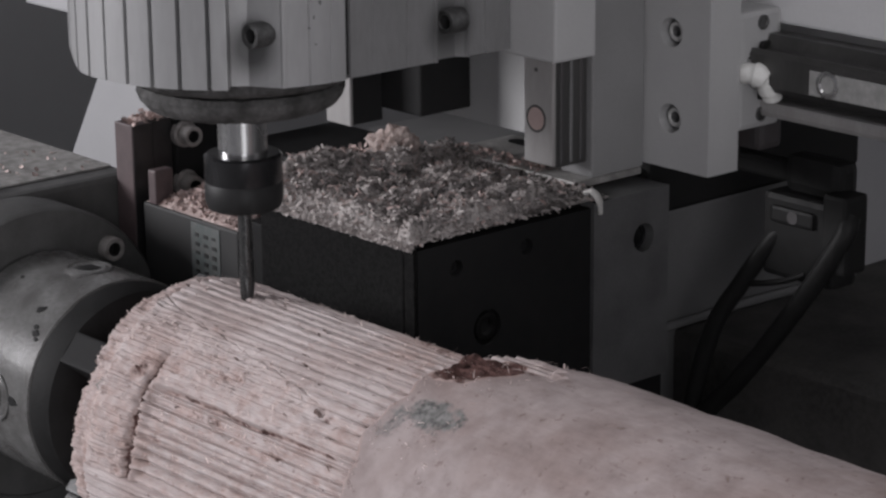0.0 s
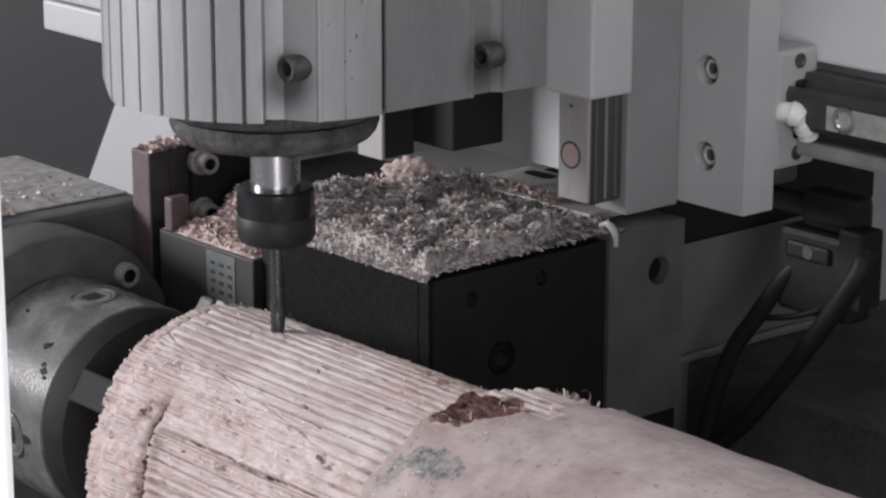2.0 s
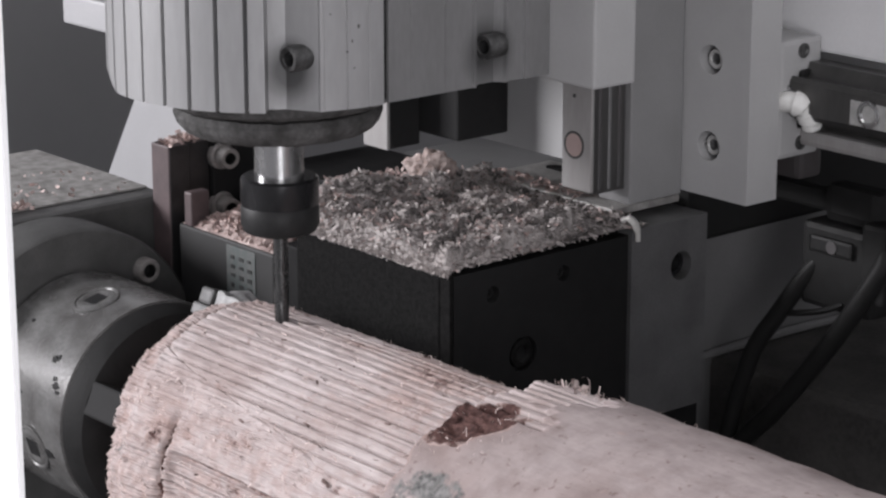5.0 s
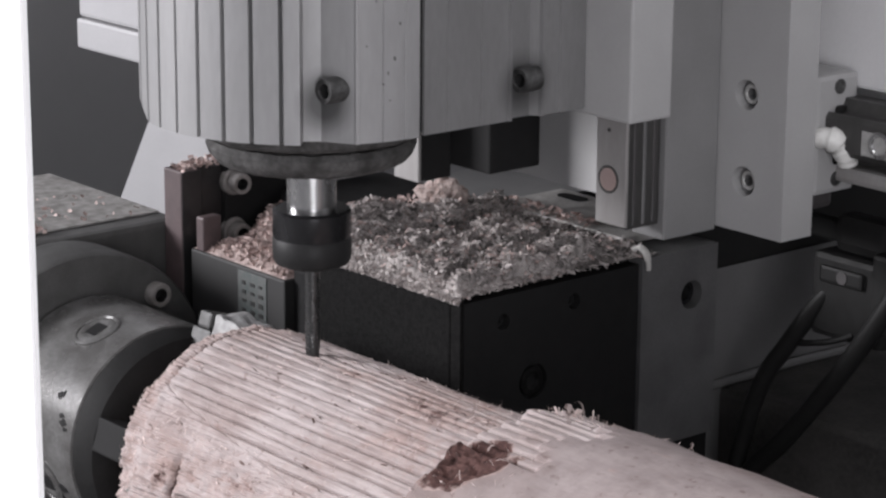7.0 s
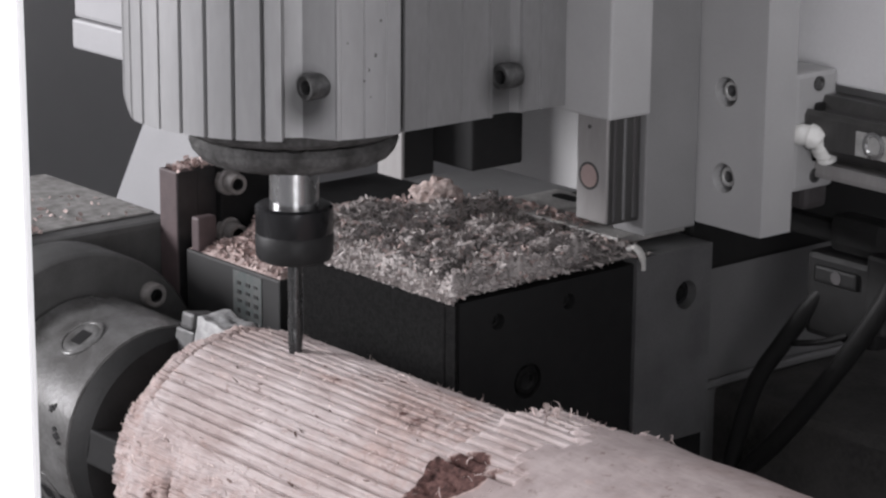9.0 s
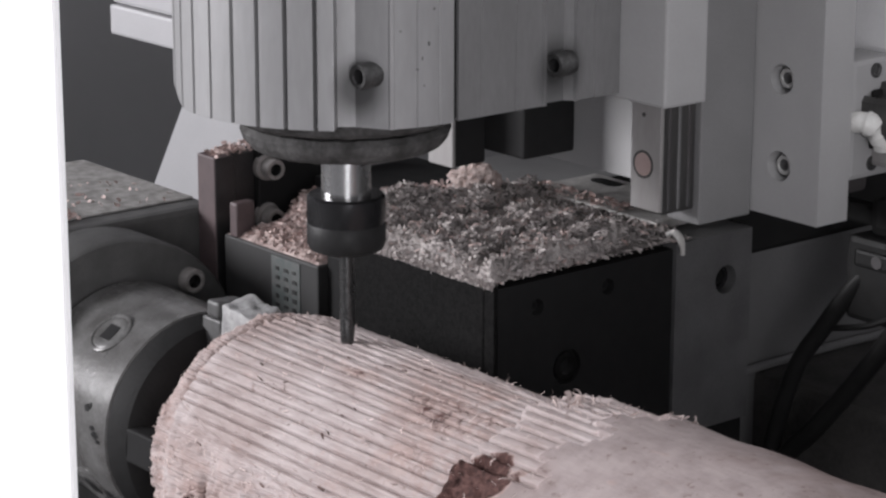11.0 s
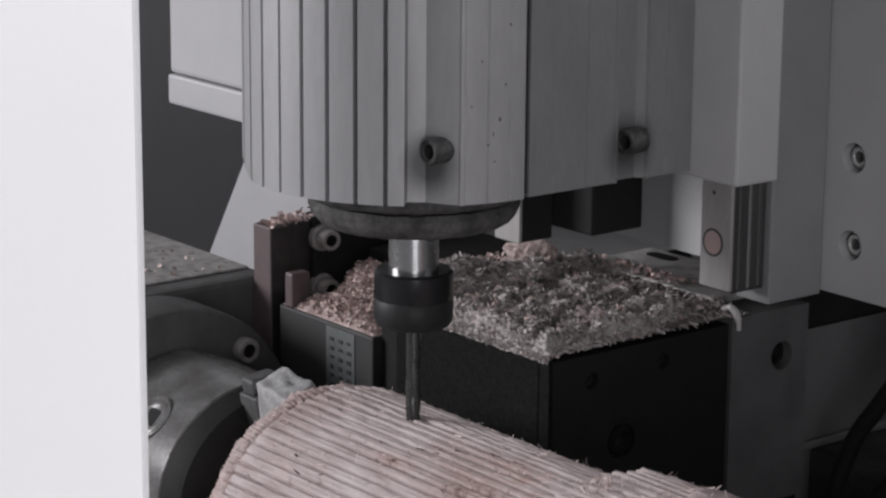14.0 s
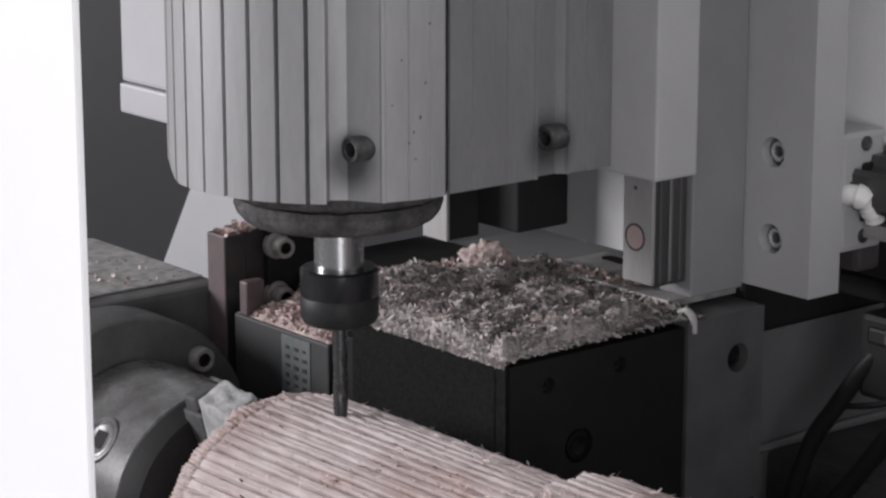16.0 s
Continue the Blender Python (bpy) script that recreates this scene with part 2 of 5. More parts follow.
def wood_mat(name):
    """Pale pinkish wood: fibres along x; the mesh says where it is raw, stained or mouldy, and grain breaks those edges."""
    m = bpy.data.materials.new(name)
    m.use_nodes = True
    N, L = m.node_tree.nodes, m.node_tree.links
    b = N["Principled BSDF"]
    tc = N.new("ShaderNodeTexCoord")
    mp = N.new("ShaderNodeMapping")
    mp.inputs["Scale"].default_value = (0.16, 1, 1)
    L.new(tc.outputs["Object"], mp.inputs["Vector"])
    mf = N.new("ShaderNodeMapping")
    mf.inputs["Scale"].default_value = (0.05, 1, 1)
    L.new(tc.outputs["Object"], mf.inputs["Vector"])
    fine_along = mf.outputs["Vector"]
    plain, along = tc.outputs["Object"], mp.outputs["Vector"]

    def tex(vec, scale, detail=6.0, rough=0.6):
        n = N.new("ShaderNodeTexNoise")
        n.inputs["Scale"].default_value, n.inputs["Detail"].default_value, n.inputs["Roughness"].default_value = scale, detail, rough
        L.new(vec, n.inputs["Vector"])
        return n.outputs["Fac"]

    def ramp(fac, lo, hi, a, c):
        r = N.new("ShaderNodeValToRGB")
        e = r.color_ramp.elements
        e[0].position, e[1].position, e[0].color, e[1].color = lo, hi, (*a, 1), (*c, 1)
        L.new(fac, r.inputs["Fac"])
        return r.outputs["Color"]

    def mixed(fac, a, c, blend="MIX"):
        x = N.new("ShaderNodeMix")
        x.data_type, x.blend_type = "RGBA", blend
        for k, v in (("Factor", fac), ("A", a), ("B", c)):
            if isinstance(v, (int, float)):
                x.inputs[k].default_value = v
            elif isinstance(v, tuple):
                x.inputs[k].default_value = (*v, 1)
            else:
                L.new(v, x.inputs[k])
        return x.outputs["Result"]

    def mask(attr, vec, scale, spread, lo, hi):
        at, ad, mu = N.new("ShaderNodeAttribute"), N.new("ShaderNodeMath"), N.new("ShaderNodeMath")
        at.attribute_name = attr
        mu.operation, mu.inputs[1].default_value = "MULTIPLY_ADD", spread
        mu.inputs[2].default_value = -spread * 0.5
        L.new(tex(vec, scale), mu.inputs[0])
        L.new(at.outputs["Fac"], ad.inputs[0])
        L.new(mu.outputs[0], ad.inputs[1])
        return ramp(ad.outputs[0], lo, hi, (0, 0, 0), (1, 1, 1))

    cut = ramp(tex(along, 300), 0.34, 0.6, (0.39, 0.336, 0.327), (0.49, 0.435, 0.428))
    raw = ramp(tex(plain, 70), 0.3, 0.62, (0.265, 0.222, 0.217), (0.36, 0.31, 0.304))
    col = mixed(mask("raw", plain, 160, 0.5, 0.4, 0.6), cut, raw)
    col = mixed(0.16, col, ramp(tex(fine_along, 90), 0.3, 0.42, (0.6, 0.48, 0.44), (1, 1, 1)), "MULTIPLY")
    col = mixed(0.8, col, ramp(tex(plain, 14, 3.0), 0.32, 0.55, (0.72, 0.655, 0.63), (1, 1, 1)), "MULTIPLY")
    col = mixed(0.5, col, ramp(tex(plain, 190), 0.31, 0.39, (0.36, 0.26, 0.23), (1, 1, 1)), "MULTIPLY")
    tan = ramp(tex(plain, 130), 0.32, 0.66, (0.27, 0.185, 0.162), (0.47, 0.37, 0.345))
    tint = N.new("ShaderNodeMath")
    tint.operation, tint.inputs[1].default_value = "MULTIPLY", 0.75
    L.new(mask("stain", plain, 110, 1.0, 0.16, 0.46), tint.inputs[0])
    col = mixed(tint.outputs[0], col, tan)
    brown = ramp(tex(plain, 260), 0.3, 0.65, (0.024, 0.013, 0.012), (0.125, 0.07, 0.063))
    col = mixed(mask("stain", plain, 150, 1.1, 0.44, 0.62), col, brown)
    grey = ramp(tex(plain, 240), 0.3, 0.65, (0.05, 0.05, 0.05), (0.23, 0.225, 0.22))
    col = mixed(mask("mould", plain, 170, 1.2, 0.44, 0.66), col, grey)
    L.new(col, b.inputs["Base Color"])
    b.inputs["Roughness"].default_value, b.inputs["Specular IOR Level"].default_value = 0.88, 0.12
    bp = N.new("ShaderNodeBump")
    bp.inputs["Strength"].default_value, bp.inputs["Distance"].default_value = 0.6, 0.0011
    L.new(mixed(0.5, tex(along, 420), tex(plain, 230)), bp.inputs["Height"])
    L.new(bp.outputs["Normal"], b.inputs["Normal"])
    return m


WOOD = wood_mat("carved_pink_wood")
BARK = mat("dark_bark_patch", (0.19, 0.125, 0.11), 0.9, dark=(0.06, 0.04, 0.036), scale=140, fine=900, mix=0.9, bump=0.0015)
FIBRE = mat("torn_wood_fibre", (0.68, 0.585, 0.56), 0.9, dark=(0.46, 0.37, 0.345), scale=300, mix=0.6, vary=0.35, spec=0.08)


# ---- building blocks ----
def link(name, bm, material, parent=None, label="", smooth=False):
    me = bpy.data.meshes.new(name)
    bm.normal_update()
    bm.to_mesh(me)
    bm.free()
    for m in (material if isinstance(material, (list, tuple)) else [material]):
        me.materials.append(m)
    if smooth:
        me.polygons.foreach_set("use_smooth", [True] * len(me.polygons))
        try:
            me.set_sharp_from_angle(angle=radians(38))
        except AttributeError:
            pass
    ob = new(name, me)
    ob.parent = parent
    if label:
        ob["label"] = label
    return ob


def part(name, bm, material, parent, label="", smooth=False):
    return link(name, bm, material, parent, label, smooth)


def box(x0, x1, y0, y1, z0, z1, bevel=0.0012, seg=2, bm=None):
    bm = bm or bmesh.new()
    m = Matrix.LocRotScale(((x0 + x1) / 2, (y0 + y1) / 2, (z0 + z1) / 2), None, (x1 - x0, y1 - y0, z1 - z0))
    r = bmesh.ops.create_cube(bm, size=1, matrix=m)
    if bevel:
        es = list({e for v in r["verts"] for e in v.link_edges})
        bmesh.ops.bevel(bm, geom=es, offset=bevel, segments=seg, affect="EDGES", profile=0.6)
    return bm


def lathe(profile, n=48, axis="z", origin=(0, 0, 0), bm=None):
    """A turned solid from (radius, height) pairs."""
    bm = bm or bmesh.new()
    rings = []
    for r, h in profile:
        ring = []
        for i in range(n):
            a = 2 * math.pi * i / n
            c, s = r * math.cos(a), r * math.sin(a)
            p = {"z": (c, s, h), "x": (h, c, s), "y": (s, h, c)}[axis]
            ring.append(bm.verts.new(Vector(p) + Vector(origin)))
        rings.append(ring)
    for a, b in zip(rings, rings[1:]):
        for i in range(n):
            bm.faces.new((a[i], a[(i + 1) % n], b[(i + 1) % n], b[i]))
    bm.faces.new(list(reversed(rings[0])))
    bm.faces.new(rings[-1])
    return bm


def tube(points, radius, n=10, bm=None):
    """A bent round bar through the points."""
    bm = bm or bmesh.new()
    pts = [Vector(p) for p in points]
    rings, up = [], Vector((0.3, 0.5, 0.8)).normalized()
    for i, p in enumerate(pts):
        d = (pts[min(i + 1, len(pts) - 1)] - pts[max(i - 1, 0)]).normalized()
        u = d.cross(up).normalized()
        w = d.cross(u)
        r = radius[i] if isinstance(radius, (list, tuple)) else radius
        rings.append([bm.verts.new(p + r * (math.cos(2 * math.pi * k / n) * u + math.sin(2 * math.pi * k / n) * w)) for k in range(n)])
    for a, b in zip(rings, rings[1:]):
        for k in range(n):
            bm.faces.new((a[k], a[(k + 1) % n], b[(k + 1) % n], b[k]))
    bm.faces.new(list(reversed(rings[0])))
    bm.faces.new(rings[-1])
    bmesh.ops.recalc_face_normals(bm, faces=bm.faces)
    return bm


def curve_points(ctrl, n=24):
    """A smooth line through the control points (Catmull-Rom)."""
    c = [Vector(p) for p in ctrl]
    c = [2 * c[0] - c[1]] + c + [2 * c[-1] - c[-2]]
    out = []
    for i in range(1, len(c) - 2):
        for k in range(n):
            t = k / n
            a, b, d, e = c[i - 1:i + 3]
            out.append(0.5 * (2 * b + (d - a) * t + (2 * a - 5 * b + 4 * d - e) * t * t + (3 * b - a - 3 * d + e) * t ** 3))
    out.append(c[-2])
    return out


def prism(outline, z0, z1, bm=None):
    """An upright slab over a plan outline of (x, y)."""
    bm = bm or bmesh.new()
    lo = [bm.verts.new((x, y, z0)) for x, y in outline]
    hi = [bm.verts.new((x, y, z1)) for x, y in outline]
    k = len(outline)
    for i in range(k):
        bm.faces.new((lo[i], lo[(i + 1) % k], hi[(i + 1) % k], hi[i]))
    bm.faces.new(list(reversed(lo)))
    bm.faces.new(hi)
    bmesh.ops.recalc_face_normals(bm, faces=bm.faces)
    return bm


def thing(name, label, category, at=(0, 0, 0), group="", kind=""):
    ob = new(name)
    ob.location = at
    ob.empty_display_size = 0.02
    return tagged(ob, label, category, group, kind)


def cap_screw(parent, at, direction, r, h, material, name="cap_screw", label="", pit=None):
    """Socket head screw: a knurled head with a bevelled rim and a hexagonal pit, coloured dark for its shade."""
    n = 24
    bm = bmesh.new()
    prof = [(r * 0.98, 0), (r, h * 0.1), (r, h * 0.86), (r * 0.9, h), (r * 0.62, h), (r * 0.56, h * 0.94), (r * 0.52, h * 0.15), (r * 0.05, h * 0.1)]
    lathe(prof, n, "z", bm=bm)
    # pit faces take the second, darker material in place of inner shade
    for f in bm.faces:
        if math.hypot(f.calc_center_median().x, f.calc_center_median().y) < r * 0.56 and f.calc_center_median().z > 1e-6:
            f.material_index = 1
    ob = part(name, bm, [material, pit or BLACK_FACE], parent, label, True)
    ob.matrix_basis = Matrix.Translation(at) @ Vector(direction).to_track_quat("Z", "Y").to_matrix().to_4x4()
    return ob


def bored_plate(x0, x1, z0, z1, y0, y1, holes, seg=28):
    """A plate facing -y with round counterbores (x, z, radius, depth) cut in its front."""
    bm = bmesh.new()
    edges = []

    def loop(vs):
        es = [bm.edges.new((vs[i], vs[(i + 1) % len(vs)])) for i in range(len(vs))]
        edges.extend(es)
        return vs
    outer = loop([bm.verts.new(p) for p in ((x0, y0, z0), (x1, y0, z0), (x1, y0, z1), (x0, y0, z1))])
    bores = []
    for hx, hz, hr, hd in holes:
        ring = loop([bm.verts.new((hx + hr * math.cos(2 * math.pi * i / seg), y0, hz + hr * math.sin(2 * math.pi * i / seg))) for i in range(seg)])
        bores.append((ring, hd))
    bmesh.ops.triangle_fill(bm, use_beauty=True, use_dissolve=False, edges=edges)
    for f in list(bm.faces):
        c = f.calc_center_median()
        if any((c.x - hx) ** 2 + (c.z - hz) ** 2 < (hr * 0.93) ** 2 for hx, hz, hr, hd in holes):
            bm.faces.remove(f)
    for ring, hd in bores:
        deep = [bm.verts.new((v.co.x, y0 + hd, v.co.z)) for v in ring]
        for i in range(seg):
            bm.faces.new((ring[i], ring[(i + 1) % seg], deep[(i + 1) % seg], deep[i]))
        bm.faces.new(deep)
    back = [bm.verts.new((v.co.x, y1, v.co.z)) for v in outer]
    for i in range(4):
        bm.faces.new((outer[i], outer[(i + 1) % 4], back[(i + 1) % 4], back[i]))
    bm.faces.new(back)
    bmesh.ops.recalc_face_normals(bm, faces=bm.faces)
    return bm


def flip_to_x(bm):
    """Turn a plate that faces -y so that it faces +x."""
    bmesh.ops.rotate(bm, cent=(0, 0, 0), matrix=Matrix.Rotation(radians(90), 3, "Z"), verts=bm.verts)
    return bm


# ---- the workshop round the machine ----
def room():
    x0, x1, y0, y1, z0, z1 = -2.6, 3.4, -3.6, 2.4, -0.95, 2.5
    fl = tagged(link("floor", box(x0, x1, y0, y1, z0 - 0.1, z0, 0), FLOOR), "grey concrete workshop floor", "floor", kind="structure")
    tagged(link("ceiling", box(x0, x1, y0, y1, z1, z1 + 0.1, 0), WALL), "pale grey workshop ceiling", "ceiling", kind="structure")
    bm = bmesh.new()
    for a in ((y0 - 0.1, -3.45, z0, z1), (-1.95, y1 + 0.1, z0, z1), (-3.45, -1.95, z0, 0.5), (-3.45, -1.95, 1.85, z1)):
        box(x0 - 0.1, x0, a[0], a[1], a[2], a[3], 0, bm=bm)
    tagged(link("wall_west", bm, WALL), "grey workshop wall with a window opening", "wall", kind="structure")
    # the opening in this wall is added to go with the fill lamp
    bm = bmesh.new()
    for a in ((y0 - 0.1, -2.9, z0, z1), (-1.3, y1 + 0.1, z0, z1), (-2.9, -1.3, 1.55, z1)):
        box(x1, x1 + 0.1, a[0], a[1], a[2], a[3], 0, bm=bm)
    tagged(link("wall_east", bm, WALL), "grey workshop wall with an added opening", "wall", kind="structure")
    tagged(link("wall_north", box(x0, x1, y1, y1 + 0.1, z0, z1, 0), WALL), "plain grey workshop wall", "wall", kind="structure")
    tagged(link("wall_south", box(x0, x1, y0 - 0.1, y0, z0, z1, 0), WALL), "plain grey workshop wall", "wall", kind="structure")


def enclosure():
    """Sheet-metal sides of the machine behind the tools."""
    tagged(link("panel_dark", box(-1.3, -1.26, -0.9, 1.6, -0.95, 0.3, 0.002), BACKWALL), "dark grey machine side panel", "panel", kind="structure")
    # bed below
    tagged(link("machine_bed", box(-0.75, 1.0, -0.32, 0.62, -0.95, -0.215, 0.004), DARK), "dark painted steel machine bed", "machine bed", kind="structure")


def door_post():
    p = thing("door_post", "bright white painted post of the machine door", "door post", (0.0, 0.0, -0.95))
    edge = Vector((0.8141, -0.6515, 0.0))
    ax = Vector((-0.97, 0.22, 0)).normalized()
    ay = Vector((0.22, 0.97, 0)).normalized()
    # folded sheet: a wide face with a narrow lip turned back at its far side
    plan = [(0.0, 0.0013), (0.16, 0.0013), (0.16, 0.03), (0.158, 0.03), (0.158, 0.002), (0.0, 0.002)]
    bm = prism([tuple((edge + ax * u + ay * (v - 0.002)).xy) for u, v in plan], 0.0, 2.25)
    bmesh.ops.bevel(bm, geom=list(bm.edges), offset=0.0002, segments=2, affect="EDGES")
    part("post", bm, WHITE, p, smooth=True)
    return p


# ---- gantry beam with its rail ----
def gantry():
    g = thing("gantry_beam", "light grey gantry beam carrying a steel guide rail", "gantry beam", (0, 0.27, 0.1))
    part("beam_face", box(-0.62, 0.9, 0.006, 0.03, 0.09, 0.45, 0.002), BEAM, g)
    part("beam_body", box(-0.62, 0.9, 0.031, 0.2, 0.041, 0.45, 0.002), BEAM, g)
    # guide rail with a waisted section
    prof = [(0.0055, -0.017), (0.0055, 0.018), (-0.006, 0.018), (-0.009, 0.011), (-0.012, 0.010), (-0.020, 0.012), (-0.022, 0.009), (-0.022, -0.008), (-0.020, -0.011), (-0.012, -0.009), (-0.009, -0.010), (-0.006, -0.017)]
    bm = bmesh.new()
    ends = [[bm.verts.new((x, y, 0.0685 + z)) for y, z in prof] for x in (-0.6, 0.88)]
    k = len(prof)
    for i in range(k):
        bm.faces.new((ends[0][i], ends[0][(i + 1) % k], ends[1][(i + 1) % k], ends[1][i]))
    bm.faces.new(ends[0])
    bm.faces.new(ends[1])
    bmesh.ops.recalc_face_normals(bm, faces=bm.faces)
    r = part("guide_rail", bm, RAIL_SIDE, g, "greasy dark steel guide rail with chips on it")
    for i in range(19):
        x = 0.1762 + 0.06 * (i - 8)
        b = part("rail_bolt", lathe([(0.0075, 0), (0.0075, 0.0018), (0.0055, 0.002), (0.0045, 0.0004), (0.0003, 0.0004)], 20, "z"), STEEL, r)
        b.matrix_basis = Matrix.Translation((x, -0.022, 0.0685)) @ Vector((0, -1, 0)).to_track_quat("Z", "Y").to_matrix().to_4x4()
    part("rail_cover_strip", box(0.163, 0.225, -0.0228, -0.0219, 0.061, 0.0745, 0.0003), BOLT, r, "bright steel strip on the rail")
    part("lower_lip", box(-0.6, 0.88, -0.012, 0.0055, 0.040, 0.0495, 0.003), RAIL, g, "polished steel lip below the rail")
    part("under_shelf", box(-0.6, 0.10, 0.010, 0.03, 0.012, 0.036, 0.004), DARK, g, "dark painted shelf under the beam")
    return g


def rear_frame():
    """The grey sheet, cable block and floor of the frame behind the bed block."""
    f = thing("rear_frame", "dull grey sheet panel of the machine frame", "machine frame", (0, 0.33, -0.215))
    part("panel", box(-0.012, 0.0, -0.040, 0.158, 0.10, 0.2665, 0.002), PANEL, f)
    part("upper_band", box(-0.012, 0.004, -0.040, 0.158, 0.2670, 0.352, 0.003), RUBBER, f, "dark band above the sheet")
    part("side_sheet", box(-0.030, -0.008, 0.1585, 0.40, 0.10, 0.40, 0.002), LIGHT_PANEL, f, "light grey side sheet")
    part("lower_deck", box(-0.012, 0.70, -0.012, 0.40, 0.0, 0.1895, 0.006), DUSTY_DARK, f, "dusty dark lower deck")
    part("edge_seal", tube(curve_points([(0.003, -0.03, 0.1925), (0.004, 0.05, 0.1935), (0.003, 0.12, 0.1915), (0.004, 0.157, 0.193)], 8), 0.003, 8), PANEL, f, "grey sealing strip", True)
    b = thing("connector_block", "black cable connector block under the beam", "connector block", (0.117, 0.315, 0.0))
    part("body", box(-0.028, 0.026, -0.018, 0.004, 0.034, 0.085, 0.004), RUBBER, b)
    part("shell", box(-0.018, 0.024, -0.012, 0.006, 0.085, 0.108, 0.006), RUBBER, b)
    part("flange", box(0.018, 0.036, -0.02, 0.000, 0.045, 0.092, 0.003), RUBBER, b)
    part("lock_screw", lathe([(0.004, 0), (0.004, 0.002), (0.002, 0.002), (0.0015, 0.0008), (0.0002, 0.0008)], 14, "y", (-0.003, -0.021, 0.073)), DARK, b)
    part("lug", box(-0.020, 0.012, -0.0205, -0.0182, 0.068, 0.078, 0.002), RUBBER, b, "dark lug of the connector")
    part("bracket", box(-0.122, -0.006, -0.004, 0.006, 0.088, 0.100, 0.002), RUBBER, b, "black bracket to the frame")
    for name, pts, r in (("power_cable", [(0.104, 0.306, 0.066), (0.094, 0.300, 0.054), (0.074, 0.296, 0.024), (0.0544, 0.294, -0.0086), (0.036, 0.294, -0.072), (0.032, 0.294, -0.13), (0.03, 0.294, -0.2095)], 0.0055),
                         ("signal_cable", [(0.150, 0.303, 0.080), (0.149, 0.297, 0.066), (0.1238, 0.294, 0.0258), (0.0950, 0.294, -0.012), (0.0741, 0.294, -0.0376), (0.0431, 0.294, -0.0750), (0.044, 0.294, -0.13), (0.046, 0.294, -0.2095)], 0.006)):
        c = tagged(link(name, tube(curve_points(pts, 10), r, 12), RUBBER, None, smooth=True), "black rubber cable hanging from the connector block", "cable", "cables under the beam")
    tagged(link("thin_wire", tube(curve_points([(0.074, 0.298, 0.024), (0.092, 0.296, 0.0285), (0.108, 0.296, 0.0335), (0.122, 0.298, 0.0400)], 8), 0.002, 8), RUBBER, None, smooth=True), "thin grey wire under the connector block", "wire")


def background_parts():
    g = thing("gusset_plate", "light grey slanted gusset plate of the frame", "gusset plate", (-0.45, 0.2, -0.215))
    bm = bmesh.new()
    pts = [(-0.192, 0.0), (0.079, 0.44), (0.14, 0.44), (0.14, 0.0)]
    a = [bm.verts.new((x, 0.0, z)) for x, z in pts]
    b = [bm.verts.new((x, 0.012, z)) for x, z in pts]
    for i in range(4):
        bm.faces.new((a[i], a[(i + 1) % 4], b[(i + 1) % 4], b[i]))
    bm.faces.new(a)
    bm.faces.new(b)
    bmesh.ops.recalc_face_normals(bm, faces=bm.faces)
    part("plate", bm, LIGHT_PANEL, g)
    h = thing("motor_box", "light grey motor box behind the spindle", "motor box", (-0.42, 0.15, 0.15))
    part("housing", box(-0.049, 0.12, 0.0, 0.11, 0.012, 0.4, 0.003), LIGHT_PANEL, h)
    part("base_flange", box(-0.049, 0.12, -0.002, 0.11, -0.010, 0.011, 0.002), LIGHT_PANEL, h)
    part("cable_gland", lathe([(0.008, 0), (0.008, 0.02), (0.011, 0.02), (0.011, 0.03)], 16, "z", (0.04, 0.03, -0.041)), RUBBER, h, "black cable gland")


def sm(a, b, x):
    t = min(1.0, max(0.0, (x - a) / (b - a)))
    return t * t * (3 - 2 * t)


# ---- bed block with sawdust ----
XB, YB, ZB, YP = 0.0217, 0.0848, 0.078, 0.2229


